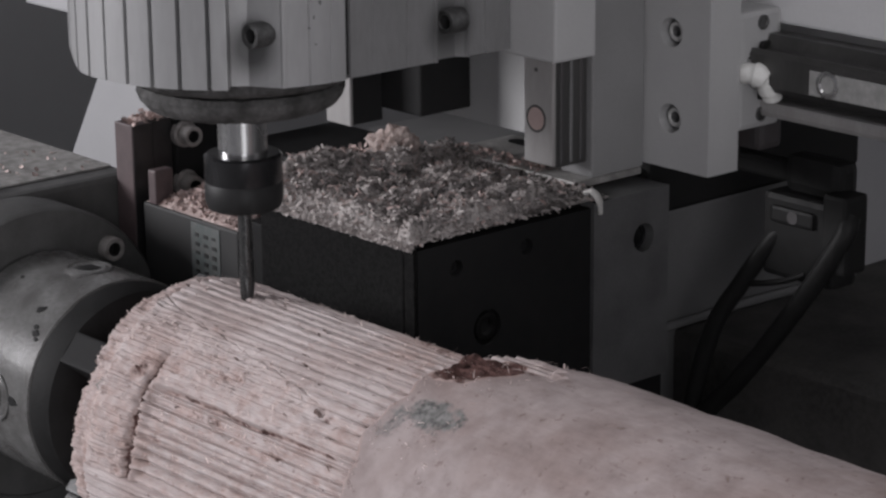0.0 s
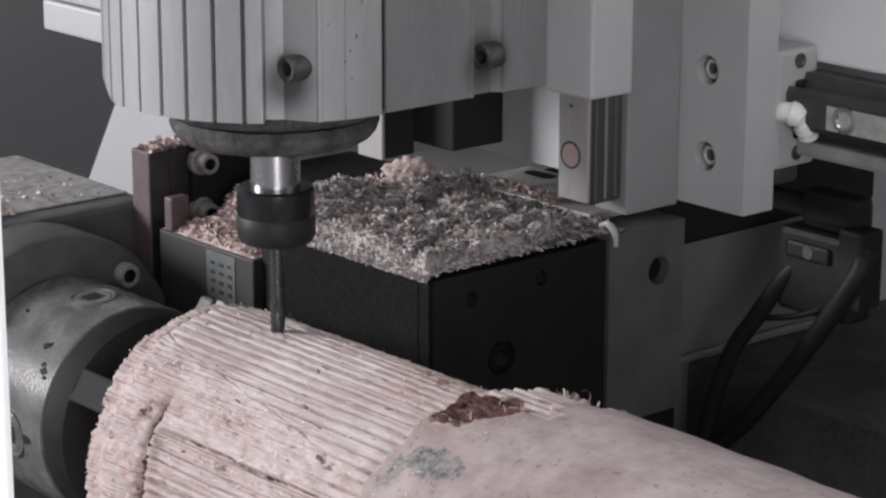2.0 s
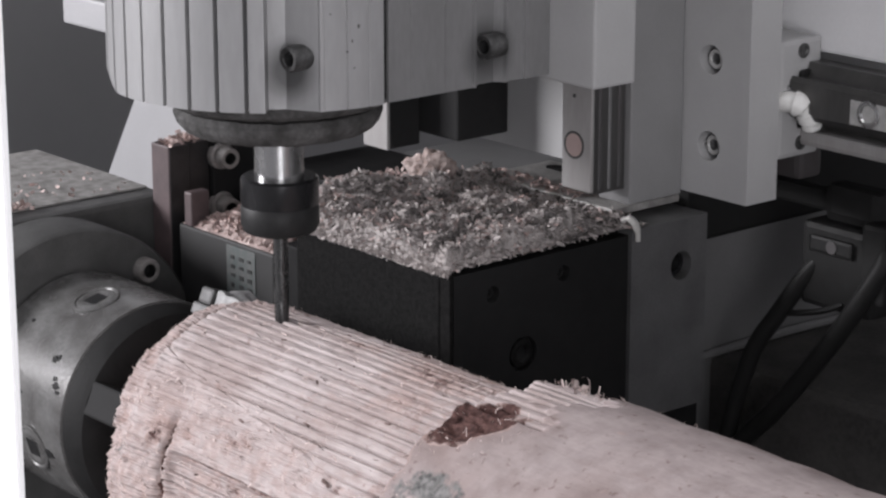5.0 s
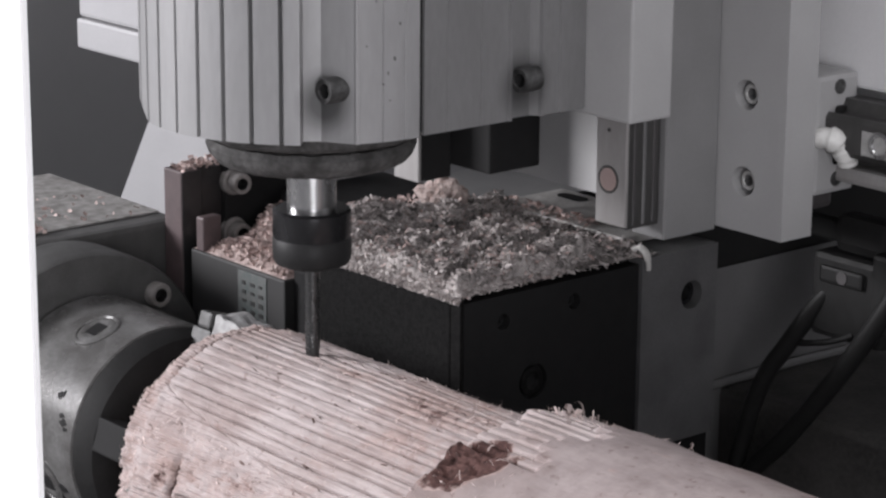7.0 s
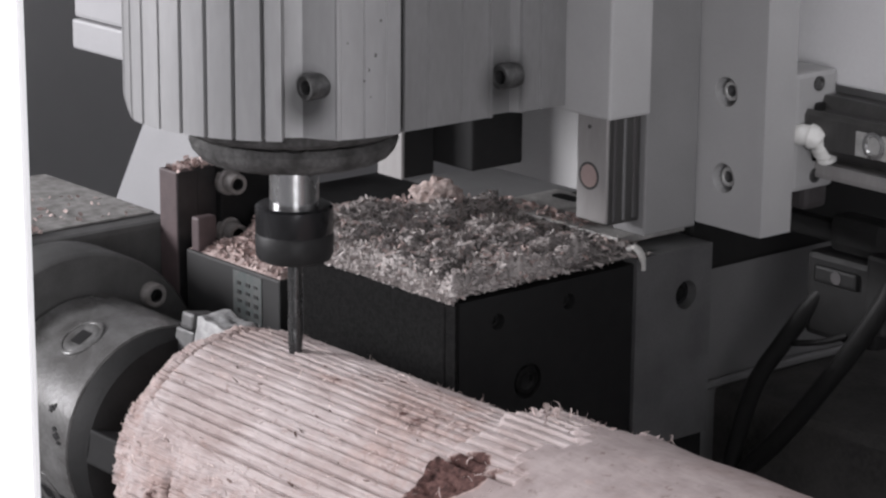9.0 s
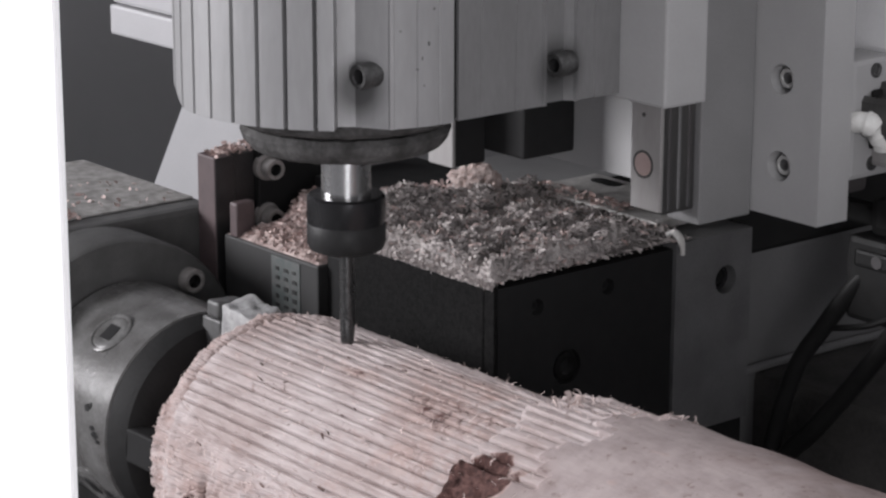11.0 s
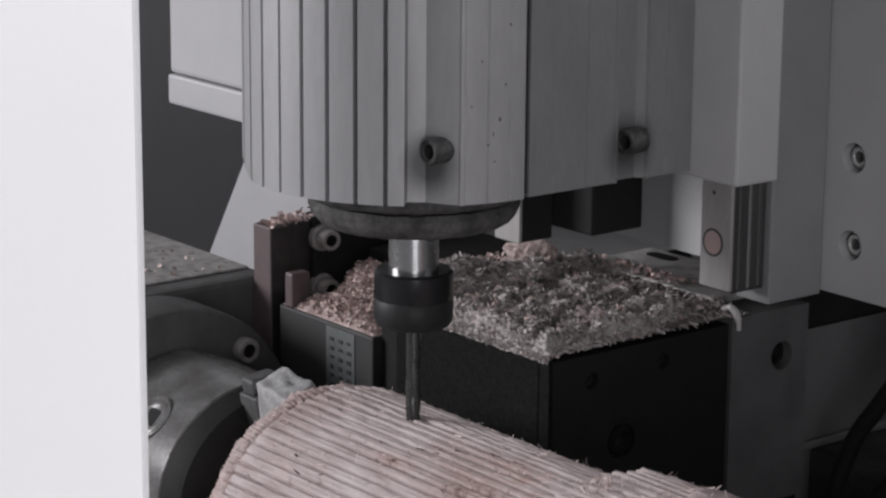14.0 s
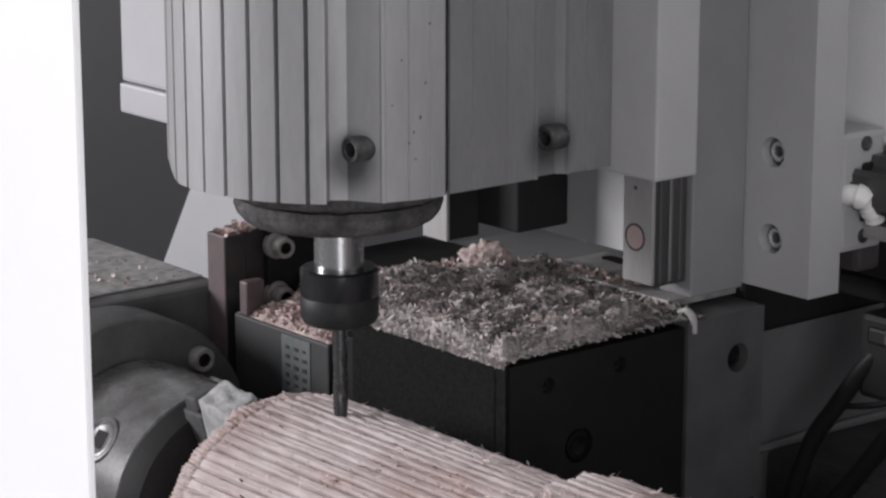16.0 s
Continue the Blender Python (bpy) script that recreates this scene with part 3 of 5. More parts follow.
def bed_block():
    b = thing("bed_block", "black cast iron block with sawdust on its top", "machine block", (0, 0, -0.215))
    z0 = 0.0
    part("body", box(-0.118, XB - 0.009, YB, YP, z0, ZB + 0.215, 0.0015), BLACK_CAST, b)
    holes = [(0.1165, 0.0585 + 0.215, 0.0048, 0.006), (0.1705, 0.0608 + 0.215, 0.0048, 0.006), (0.1398, 0.0189 + 0.215, 0.0105, 0.004)]
    c = part("end_cover", flip_to_x(bored_plate(YB + 0.003, YP - 0.001, z0, ZB + 0.211, -XB, -(XB - 0.0089), holes)), COVER, b, "smooth black end cover with bolt holes")
    part("cover_rim", box(XB - 0.0089, XB - 0.0006, YB + 0.0004, YB + 0.0029, z0, ZB + 0.213, 0.0006), BLACK_CAST, b)
    cap_screw(c, (XB - 0.0042, 0.1398, 0.0189 + 0.215), (1, 0, 0), 0.0085, 0.0040, BLACK_CAST, "cover_bolt")
    for y, z in ((0.1165, 0.0585), (0.1705, 0.0608)):
        cap_screw(c, (XB - 0.006, y, z + 0.215), (1, 0, 0), 0.0036, 0.0022, BLACK_FACE, "cover_screw")
    part("rear_shoulder", box(-0.236, -0.1385, 0.1525, 0.2372, z0, ZB + 0.2175, 0.002), BLACK_FACE, b, "black shoulder behind the label block")
    # dark recess towards the label block
    part("recess", box(-0.137, -0.1185, YB + 0.004, YP, z0, 0.06 + 0.215, 0.001), BLACK_FACE, b)
    e = part("end_plate", flip_to_x(bored_plate(YP + 0.002, 0.2883, -0.0428 + 0.215, 0.0765 + 0.215, -XB, -(XB - 0.03), [(0.2668, 0.0476 + 0.215, 0.0088, 0.026)])), PLATE, b, "dull grey steel end plate with a bolt hole")
    cap_screw(e, (XB - 0.0258, 0.2668, 0.0476 + 0.215), (1, 0, 0), 0.0084, 0.020, NUT, "plate_bolt", "black socket bolt sunk in the plate")
    part("plate_foot", box(-0.10, XB - 0.004, YP + 0.002, 0.2883, 0.0, -0.044 + 0.215, 0.001), BLACK_FACE, b)
    part("rear_web", box(-0.118, -0.009, YP + 0.0005, 0.2883, 0.1, ZB + 0.214, 0.001), BLACK_FACE, b)
    t = part("top_plate", box(-0.1207, -0.004, 0.2335, 0.292, ZB + 0.2151, ZB + 0.2195, 0.001), TOP_PLATE, b, "dusty steel top plate with a slot")
    # rounded slot: a raised black insert with a lip, painted for the dark opening
    bm = bmesh.new()
    n = 10
    ring = [(-0.0975 + sx * 0.007 + 0.0052 * math.cos(a), 0.2797 + 0.0052 * math.sin(a)) for sx, a in
            [(1, math.pi * (i / n - 0.5)) for i in range(n + 1)] + [(-1, math.pi * (i / n + 0.5)) for i in range(n + 1)]]
    prism(ring, ZB + 0.2185, ZB + 0.2199, bm)
    part("slot", bm, BLACK_FACE, t)
    part("deck", box(-0.215, -0.1215, 0.238, 0.329, 0.1, ZB + 0.2145, 0.001), CHEEK, b, "smooth grey deck behind the block")
    s = thing("sealant_strand", "frayed white sealant strand on the block corner", "sealant", (XB - 0.001, YP + 0.001, ZB + 0.001))
    part("strand", tube(curve_points([(-0.004, -0.003, 0.003), (-0.001, 0.0, 0.0045), (0.002, 0.002, 0.002), (0.0032, 0.0035, -0.004), (0.003, 0.004, -0.009)], 6), [0.0014] * 6 + [0.0022] * 12 + [0.0017] * 7, 8), THREAD, s, smooth=True)
    return b


def pile(x, y):
    """Height of the sawdust on the block."""
    n = noise.noise((x * 38, y * 38, 0.3)) * 0.6 + noise.noise((x * 95, y * 95, 1.7)) * 0.62 + noise.noise((x * 230, y * 230, 4.1)) * 0.48
    bare = 0.012 * sm(0.15, 0.20, y)
    ex = min(1.0, max(0.0, min(x + 0.122, XB - 0.0012 + 0.0022 * noise.noise((0, y * 160, 5)) - bare - x, y - YB + 0.0016 + 0.0012 * noise.noise((x * 300, 0, 3)), 0.262 - y) / 0.0035))
    thin = 1 - 0.9 * sm(0.183, 0.224, y) * sm(-0.125, -0.09, x)
    heap = 0.009 * math.exp(-((x + 0.112) / 0.02) ** 2 - ((y - 0.135) / 0.04) ** 2)
    return 0.0003 + 0.0012 * min(1.0, ex * 4) + ex * ((0.0062 + 0.0085 * n + 0.002 * ex) * thin + heap)


def sawdust():
    nx, ny = 250, 270
    x0, x1, y0, y1 = -0.119, XB - 0.0008, YB - 0.0018, 0.236
    vs, fs = [], []
    for j in range(ny):
        for i in range(nx):
            x, y = x0 + (x1 - x0) * i / (nx - 1), y0 + (y1 - y0) * j / (ny - 1)
            rim = i in (0, nx - 1) or j in (0, ny - 1)
            vs.append((x, y, ZB + (0.0003 if rim else max(0.0004, pile(x, y) - 0.001))))
    for j in range(ny - 1):
        for i in range(nx - 1):
            fs.append((j * nx + i, j * nx + i + 1, (j + 1) * nx + i + 1, (j + 1) * nx + i))
    me = bpy.data.meshes.new("sawdust")
    me.from_pydata(vs, [], fs)
    me.materials.append(SAWDUST)
    me.polygons.foreach_set("use_smooth", [True] * len(me.polygons))
    ob = tagged(new("sawdust", me), "pale and grey sawdust heaped on the black block", "sawdust", kind="stuff")
    return ob


def curl(vs, fs, p, size, rnd, turn=None, thin=(0.18, 0.42)):
    """One bent shaving: a short strip of four quads."""
    ax = Vector((rnd.uniform(-1, 1), rnd.uniform(-1, 1), rnd.uniform(-0.5, 0.7))).normalized() if turn is None else turn
    side = ax.cross(Vector((rnd.uniform(-1, 1), rnd.uniform(-1, 1), rnd.uniform(-1, 1)))).normalized()
    up = ax.cross(side)
    w, bend, base = size * rnd.uniform(*thin), rnd.uniform(-0.6, 0.6) * (2.0 if thin[1] < 0.1 else 1.0), len(vs)
    for k in range(4):
        u = k / 3 - 0.5
        c = p + ax * (u * size) + up * (bend * size * (0.25 - u * u))
        vs.append(tuple(c + side * w * (1 - 0.5 * abs(u))))
        vs.append(tuple(c - side * w * (1 - 0.5 * abs(u))))
    for k in range(3):
        a = base + 2 * k
        fs.append((a, a + 1, a + 3, a + 2))


def loose_chips(name, label, spots, material, seed, parent=None, thin=(0.18, 0.42)):
    rnd = random.Random(seed)
    vs, fs = [], []
    for p, size in spots(rnd):
        curl(vs, fs, p, size, rnd, None, thin)
    me = bpy.data.meshes.new(name)
    me.from_pydata(vs, [], fs)
    me.materials.append(material)
    ob = new(name, me)
    ob.parent = parent
    return tagged(ob, label, "wood chips", kind="stuff")


def chips_on_block(count, lo, hi, shade=False):
    def spots(rnd):
        for _ in range(count):
            x, y = rnd.uniform(-0.118, XB + 0.0008), rnd.uniform(YB - 0.0008, 0.238)
            if x > XB - 0.012 * sm(0.15, 0.20, y) and rnd.random() < 0.9:
                continue
            patch = noise.noise((x * 45, y * 45, 9.0)) + 0.7 * noise.noise((x * 110, y * 110, 2.0))
            rim = min(XB - x, y - YB)
            if (patch > 0.12 and rim > 0.012) != shade and rnd.random() < 0.82:
                continue
            yield Vector((x, y, ZB + pile(x, y) + rnd.uniform(-0.0006, 0.0012))), rnd.uniform(lo, hi)
    return spots


def chips_around(boxes, lo, hi):
    def spots(rnd):
        for x0, x1, y0, y1, z, n in boxes:
            for _ in range(n):
                yield Vector((rnd.uniform(x0, x1), rnd.uniform(y0, y1), z + rnd.uniform(0, 0.0022))), rnd.uniform(lo, hi)
    return spots


def mound_height(x, y):
    e = min(1.0, (x + 0.2345) / 0.006, (-0.1385 - x) / 0.006, (y - 0.0835) / 0.006, (0.1505 - y) / 0.004)
    e = max(0.0, e) * (1 - 0.92 * math.exp(-((x + 0.232) / 0.013) ** 2 - ((y - 0.116) / 0.016) ** 2))
    e *= 1 - 0.8 * (1 - sm(-0.232, -0.208, x)) * (1 - sm(0.112, 0.130, y))
    n = noise.noise((x * 45, y * 45, 5)) * 0.4 + noise.noise((x * 150, y * 150, 2)) * 0.4
    return 0.0536 + e * (0.004 + 0.017 * sm(0.09, 0.14, y) + 0.008 * n + 0.003 * noise.noise((x * 420, y * 420, 8)))


def mound():
    """Pinkish sawdust packed on the ledge behind the label block."""
    nx, ny = 130, 100
    x0, x1, y0, y1 = -0.2345, -0.1385, 0.0835, 0.1505
    vs, fs = [], []
    for j in range(ny):
        for i in range(nx):
            x, y = x0 + (x1 - x0) * i / (nx - 1), y0 + (y1 - y0) * j / (ny - 1)
            vs.append((x, y, mound_height(x, y)))
    for j in range(ny - 1):
        for i in range(nx - 1):
            fs.append((j * nx + i, j * nx + i + 1, (j + 1) * nx + i + 1, (j + 1) * nx + i))
    me = bpy.data.meshes.new("sawdust_mound")
    me.from_pydata(vs, [], fs)
    me.materials.append(PINK_DUST)
    me.polygons.foreach_set("use_smooth", [True] * len(me.polygons))
    return tagged(new("sawdust_mound", me), "pinkish sawdust packed on the block ledge", "sawdust", kind="stuff")


def chips_on_mound(count, lo, hi):
    def spots(rnd):
        for _ in range(count):
            x, y = rnd.uniform(-0.233, -0.140), rnd.uniform(0.085, 0.149)
            yield Vector((x, y, mound_height(x, y) + rnd.uniform(-0.0004, 0.0012))), rnd.uniform(lo, hi)
    return spots


def wood_chunk():
    """The torn block of wood lying on the sawdust."""
    rnd = random.Random(5)
    bm = bmesh.new()
    bmesh.ops.create_icosphere(bm, subdivisions=4, radius=1)
    for v in bm.verts:
        d = v.co.copy()
        k = 1 + 0.38 * noise.noise(d * 1.7 + Vector((3, 1, 0))) + 0.2 * noise.noise(d * 5) + 0.08 * noise.noise(d * 13)
        ridge = 0.22 * abs(math.sin(d.x * 6.5 + d.z * 2.0)) - 0.1
        v.co = Vector((d.x * 0.0185 * k, d.y * 0.010 * k, max(-0.45, d.z) * 0.0155 * (k + ridge)))
    ob = link("wood_chunk", bm, CHUNK, None)
    ob.matrix_basis = pose(-0.122, 0.193, ZB + 0.0115, 4, -6, 40) @ Matrix.Scale(0.84, 4)
    return tagged(ob, "torn pinkish wood chunk lying on the sawdust", "wood chunk")


def clamp_block():
    """Label block, brown post and its screws between the head and the bed block."""
    p = thing("clamp_post", "brown oxidised steel post dusted with chips", "clamp post", (-0.259, 0.1, -0.215))
    part("front_bar", box(-0.0097, 0.0095, -0.015, 0.0, 0.0, 0.3142, 0.001), POST, p)
    # thin dark sheet over the +x side of the brown bar
    part("dark_side", box(0.0097, 0.0104, -0.0145, -0.0002, 0.0, 0.3138, 0.0003, 1), STEEL_DARK, p, "dark side of the post")
    part("rear_bar", box(-0.006, 0.0085, 0.001, 0.0165, 0.0, 0.3142, 0.001), STEEL_DARK, p)
    part("side_bar", box(-0.004, 0.012, 0.0175, 0.082, 0.0, 0.3175, 0.001), BLACK_FACE, p)
    for z in (0.0885, 0.0560):
        part("collar", lathe([(0.004, 0.0085), (0.0086, 0.0086), (0.0090, 0.0095), (0.0088, 0.0135), (0.0078, 0.0145), (0.004, 0.0146)], 28, "x", (0, 0.0235, z + 0.215)), DUSTY_STEEL, p, "dusty steel collar", True)
        cap_screw(p, (0.0147, 0.0235, z + 0.215), (1, -0.12, 0), 0.0068, 0.0095, DUSTY_STEEL, label="dusty steel cap screw")
    b = thing("label_block", "dull grey block with a worn sticker", "machine block", (-0.17, 0.082, -0.215))
    part("body", box(-0.0655, 0.0328, 0.0, 0.075, 0.0, 0.2685, 0.0015), LABEL_BLOCK, b)
    part("upright", box(-0.0595, -0.0515, 0.0, 0.014, 0.2685, 0.2905, 0.0015), POST, b, "brownish upright lug")
    st = part("sticker", box(-0.0145, 0.0150, -0.0006, 0.0002, 0.225, 0.266, 0.0002, 1), STICKER, b, "worn grey sticker with unreadable writing")
    rnd = random.Random(3)
    for row in range(3):
        for k in range(6):
            z = 0.260 - 0.0058 * k
            x = -0.0095 + 0.0085 * row
            part("writing_bar", box(x, x + rnd.uniform(0.0028, 0.0046), -0.0011, -0.0007, z - rnd.uniform(0.0016, 0.0028), z, 0.0, 1), LABEL_BLOCK, st)


# ---- rotary head, chuck and log ----
ZC = -0.0274
RATE = 3.45


def headstock():
    h = thing("rotary_headstock", "dark grey cast rotary headstock with dust on top", "headstock", (-0.3, 0, -0.215))
    bm = box(-0.125, 0.03, -0.105, 0.098, 0.0, 0.279, 0.004)
    part("body", bm, HEAD, h)
    part("dust_film", box(-0.122, 0.012, -0.1, 0.094, 0.2792, 0.2806, 0.0006), DUSTY, h, "film of sawdust on the head")
    part("face_plate", lathe([(0.05, 0.028), (0.088, 0.0295), (0.0915, 0.033), (0.0915, 0.066), (0.0895, 0.069), (0.05, 0.07)], 72, "x", (0, 0, ZC + 0.215)), HEAD, h, "round dark face plate", True)
    for a in (48, 138, 228, 318):
        c, s = math.cos(radians(a)), math.sin(radians(a))
        cap_screw(h, (0.069, 0.078 * c * 0.98, ZC + 0.215 + 0.078 * s), (1, 0, 0), 0.0078, 0.008, DUSTY_STEEL, "face_screw", "dusty steel cap screw")


def chuck():
    c = thing("chuck", "worn steel chuck with square key sockets", "chuck", (0, 0, ZC))
    R = 0.066
    prof = [(0.03, -0.229), (R - 0.003, -0.229), (R, -0.226), (R, -0.1445), (R - 0.001, -0.1435), (0.03, -0.1434)]
    part("body", lathe(prof, 96, "x"), STEEL_CHUCK, c, smooth=True)
    part("front_flange", lathe([(0.03, -0.1432), (R - 0.0012, -0.1432), (R - 0.0016, -0.139), (R - 0.0042, -0.1312), (0.052, -0.130), (0.03, -0.131)], 96, "x"), CHARCOAL, c, "dark bevelled flange of the chuck", True)
    part("front_ring", lathe([(0.02, -0.1335), (0.0498, -0.1325), (0.0636, -0.1297), (0.0625, -0.1268), (0.048, -0.1215), (0.02, -0.121)], 72, "x"), CHARCOAL, c, "blackened front face of the chuck", True)
    for a in (92, 182, 272, 2):
        u = Vector((0, -math.cos(radians(a)), math.sin(radians(a))))
        s = part("key_socket", lathe([(0.0146, -0.006), (0.0146, 0.0002), (0.0138, 0.0008), (0.0126, 0.0008), (0.0119, 0.0001), (0.0110, 0.0006), (0.0082, 0.0007), (0.0072, 0.0002), (0.0002, 0.0001)], 36), STEEL_CHUCK, c, "round socket with a square key hole", True)
        s.matrix_basis = Matrix.Translation(Vector((-0.178, 0, 0)) + u * R) @ u.to_track_quat("Z", "X").to_matrix().to_4x4()
        # flat black square stands in for the shaded inside of the key hole
        k = part("key_hole_shade", box(-0.0053, 0.0053, -0.0053, 0.0053, -0.003, 0.0005, 0.0001, 1), BLACK_FACE, s)
    for a in (131, 41, -49, 221):
        u = Vector((0, -math.cos(radians(a)), math.sin(radians(a))))
        # the jaw at 41 is coloured near-black for the shade it lies in
        j = part("jaw", box(-0.010, 0.010, -0.012, 0.034 if a == 41 else 0.0062, 0.0, 0.036 if a == 41 else 0.043, 0.0015), BLACK_FACE if a == 41 else JAW, c, "stepped steel jaw")
        side = Vector((1, 0, 0)).cross(u)
        turn = Matrix((side, Vector((1, 0, 0)), u)).transposed()
        j.matrix_basis = Matrix.Translation(Vector((-0.118, 0, 0)) + u * 0.026) @ turn.to_4x4()
        if a == 41:
            continue
        part("jaw_heel", box(-0.0095, 0.0095, -0.009, 0.0030, 0.0431, 0.0530, 0.002), JAW, j, "worn heel of the jaw")
        bm = box(-0.0098, 0.0098, 0.0066, 0.038, 0.0, 0.0555, 0.0015)
        bmesh.ops.subdivide_edges(bm, edges=bm.edges[:], cuts=9, use_grid_fill=True)
        for v in bm.verts:
            k = min(1.0, v.co.z / 0.05) ** 2
            v.co += Vector((0, 0, -k)) * (0.10 * (v.co.y - 0.0066) + 0.22 * v.co.x) + Vector((0, 1, 1)) * (0.0018 * noise.noise(v.co * 140) + 0.0008 * noise.noise(v.co * 420))
        part("jaw_step", bm, CRUMPLED, j, "worn step of the jaw with a painted glint", True)
    rnd = random.Random(9)
    for x, a, w, l in ((-0.165, 52, 0.006, 0.007), (-0.162, 54, 0.004, 0.003), (-0.155, 40, 0.006, 0.007), (-0.158, 43, 0.004, 0.005), (-0.152, 37, 0.003, 0.004), (-0.19, 30, 0.005, 0.006), (-0.16, 3, 0.008, 0.012), (-0.178, 12, 0.006, 0.004), (-0.196, 20, 0.004, 0.006), (-0.205, 66, 0.003, 0.004)):
        u = Vector((0, -math.cos(radians(a)), math.sin(radians(a))))
        bm = bmesh.new()
        n = 22
        ring = [(rnd.uniform(0.5, 1.1) * w * math.cos(2 * math.pi * i / n), rnd.uniform(0.4, 1.15) * l * math.sin(2 * math.pi * i / n)) for i in range(n)]
        prism([(q[0] * 0.42, q[1] * 0.5) for q in ring], -0.001, 0.0005, bm)
        d = part("dirt_spot", bm, BLACK_FACE, c, "dark spot of caked dirt")
        d.matrix_basis = Matrix.Translation(Vector((x, 0, 0)) + u * R) @ u.to_track_quat("Z", "X").to_matrix().to_4x4()
    return c


def log_radius(x, phi):
    """Radius of the log at x, phi degrees up from the front, with how raw, stained and mouldy it is there."""
    a = radians(phi)
    cx, cy = math.cos(a), math.sin(a)
    n1 = noise.noise((x * 30, cx * 2.6, cy * 2.6))
    n2 = noise.noise((x * 90 + 7, cx * 8, cy * 8))
    n3 = noise.noise((x * 220, cx * 26, cy * 26))
    nf = noise.noise((x * 25, cx * 70 + 3, cy * 70))
    late = sm(88, 93, phi) * (1 - sm(300, 310, phi))
    xe = 0.161 + 0.006 * n2 + 0.004 * n1
    raw = 0.0968 + 0.0015 * n1 - 0.010 * sm(0.25, 0.9, x) + 0.0002 * n3
    gp = phi / 4.39 + 0.05 * n1
    g = gp % 1.0
    crest = 1 - abs(2 * g - 1) ** 7
    tooth = (0.0043 + 0.0012 * sm(95, 115, phi)) * (crest * (0.84 + 0.16 * (1 - g)) - 0.82) * (1 + 0.25 * math.sin(math.floor(gp) * 2.4))
    low = sm(60, 40, phi)
    start = (-0.062 + 0.175 * sm(76, 50, phi) if phi > 39 else -0.019) + 0.006 * n2
    soft = 0.03 * sm(76, 64, phi) if phi > 39 else 0.0
    fade = sm(start - 0.006 - soft, start + 0.004 + soft, x)
    tooth = tooth * fade + (1 - fade) * (0.0011 * n2 + 0.0014 * n1 + 0.0007 * n3 + 0.0006 * nf)
    tooth -= 0.0016 * math.exp(-((x - start + 0.001) / 0.0018) ** 2) * (1 - low)
    cut = 0.0846 - 0.0016 * sm(100, 125, phi) * (1 - sm(300, 310, phi)) + tooth * (1 + 0.4 * n2) + 0.0004 * n3 + 0.0005 * nf
    stain = mould = 0.0
    if phi < 39:
        deep = sm(39, 36.5, phi) * sm(-0.018, -0.010, x) * (1 - sm(0.150, 0.158, x))
        cut += deep * (-0.0040 + 0.0012 * math.sin(phi * 1.3) + 0.0010 * n2)
    crack = math.exp(-((phi - 37.8 - 2 * n1) / 1.0) ** 2) * sm(-0.015, 0.0, x) * (1 - sm(0.13, 0.15, x))
    ring = low * math.exp(-((x + 0.0195 - 0.006 * n1) / 0.0026) ** 2)
    cut -= 0.0025 * crack + 0.0045 * ring
    stain = max(0.55 * crack, 0.75 * ring)
    tear = max(0.0, n2) * sm(75, 45, phi) * (1 - sm(0.0, 0.05, x))
    cut -= 0.002 * tear
    stain = max(stain, 0.5 * math.exp(-((x + 0.028) / 0.014) ** 2 - ((phi - 44) / 9.0) ** 2), 0.42 * math.exp(-((x - 0.02) / 0.03) ** 2 - ((phi - 33) / 5.0) ** 2))
    stain = max(stain, 0.40 * math.exp(-((x - 0.125) / 0.03) ** 2 - ((phi - 88) / 14.0) ** 2), 0.26 * math.exp(-((x - 0.10) / 0.03) ** 2 - ((phi - 52) / 7.0) ** 2))
    stain = max(stain, 0.52 * math.exp(-((x - 0.115) / 0.04) ** 2 - ((phi - 106) / 10.0) ** 2), 0.40 * math.exp(-((x - 0.04) / 0.03) ** 2 - ((phi - 112) / 4.0) ** 2))
    # torn brown flecks on the lower, smoother part
    fleck = noise.noise((x * 38, cx * 11 + 5, cy * 11)) + 0.6 * noise.noise((x * 120, cx * 30, cy * 30 + 2))
    worn = sm(66, 48, phi) * (1 - sm(0.13, 0.16, x)) + 0.35 * sm(66, 80, phi)
    torn = sm(0.22, 0.72, fleck) * min(1.0, worn)
    cut -= 0.0014 * torn
    stain = max(stain, 0.46 * torn)
    stain = max(stain, 0.6 * math.exp(-((x + 0.03 - 0.0006 * (phi - 40)) / 0.009) ** 2 - ((phi - 41) / 7.0) ** 2))
    mould = max(mould, 0.6 * math.exp(-((x + 0.062) / 0.014) ** 2 - ((phi - 30) / 7.0) ** 2))
    step = sm(xe - 0.0025, xe + 0.003, x)
    outer, rawness = raw, 1.0
    if late > 0.5:
        xe2 = 0.212 + 0.005 * n1 + 0.009 * math.sin(math.floor(gp) * 5.13)
        t2 = sm(xe2 - 0.004, xe2 + 0.003, x)
        outer = raw * t2 + (0.0935 + tooth * 1.1 + 0.0003 * n3) * (1 - t2)
        rawness = t2
    r = cut * (1 - step) + outer * step
    rawness *= step
    stain = max(stain, (0.27 * sm(74, 50, phi) + 0.05 * n1) * (1 - step), 0.33 * (1 - sm(-0.060, -0.057, x)), 0.16 * sm(0.02, 0.4, n1) * (1 - step))
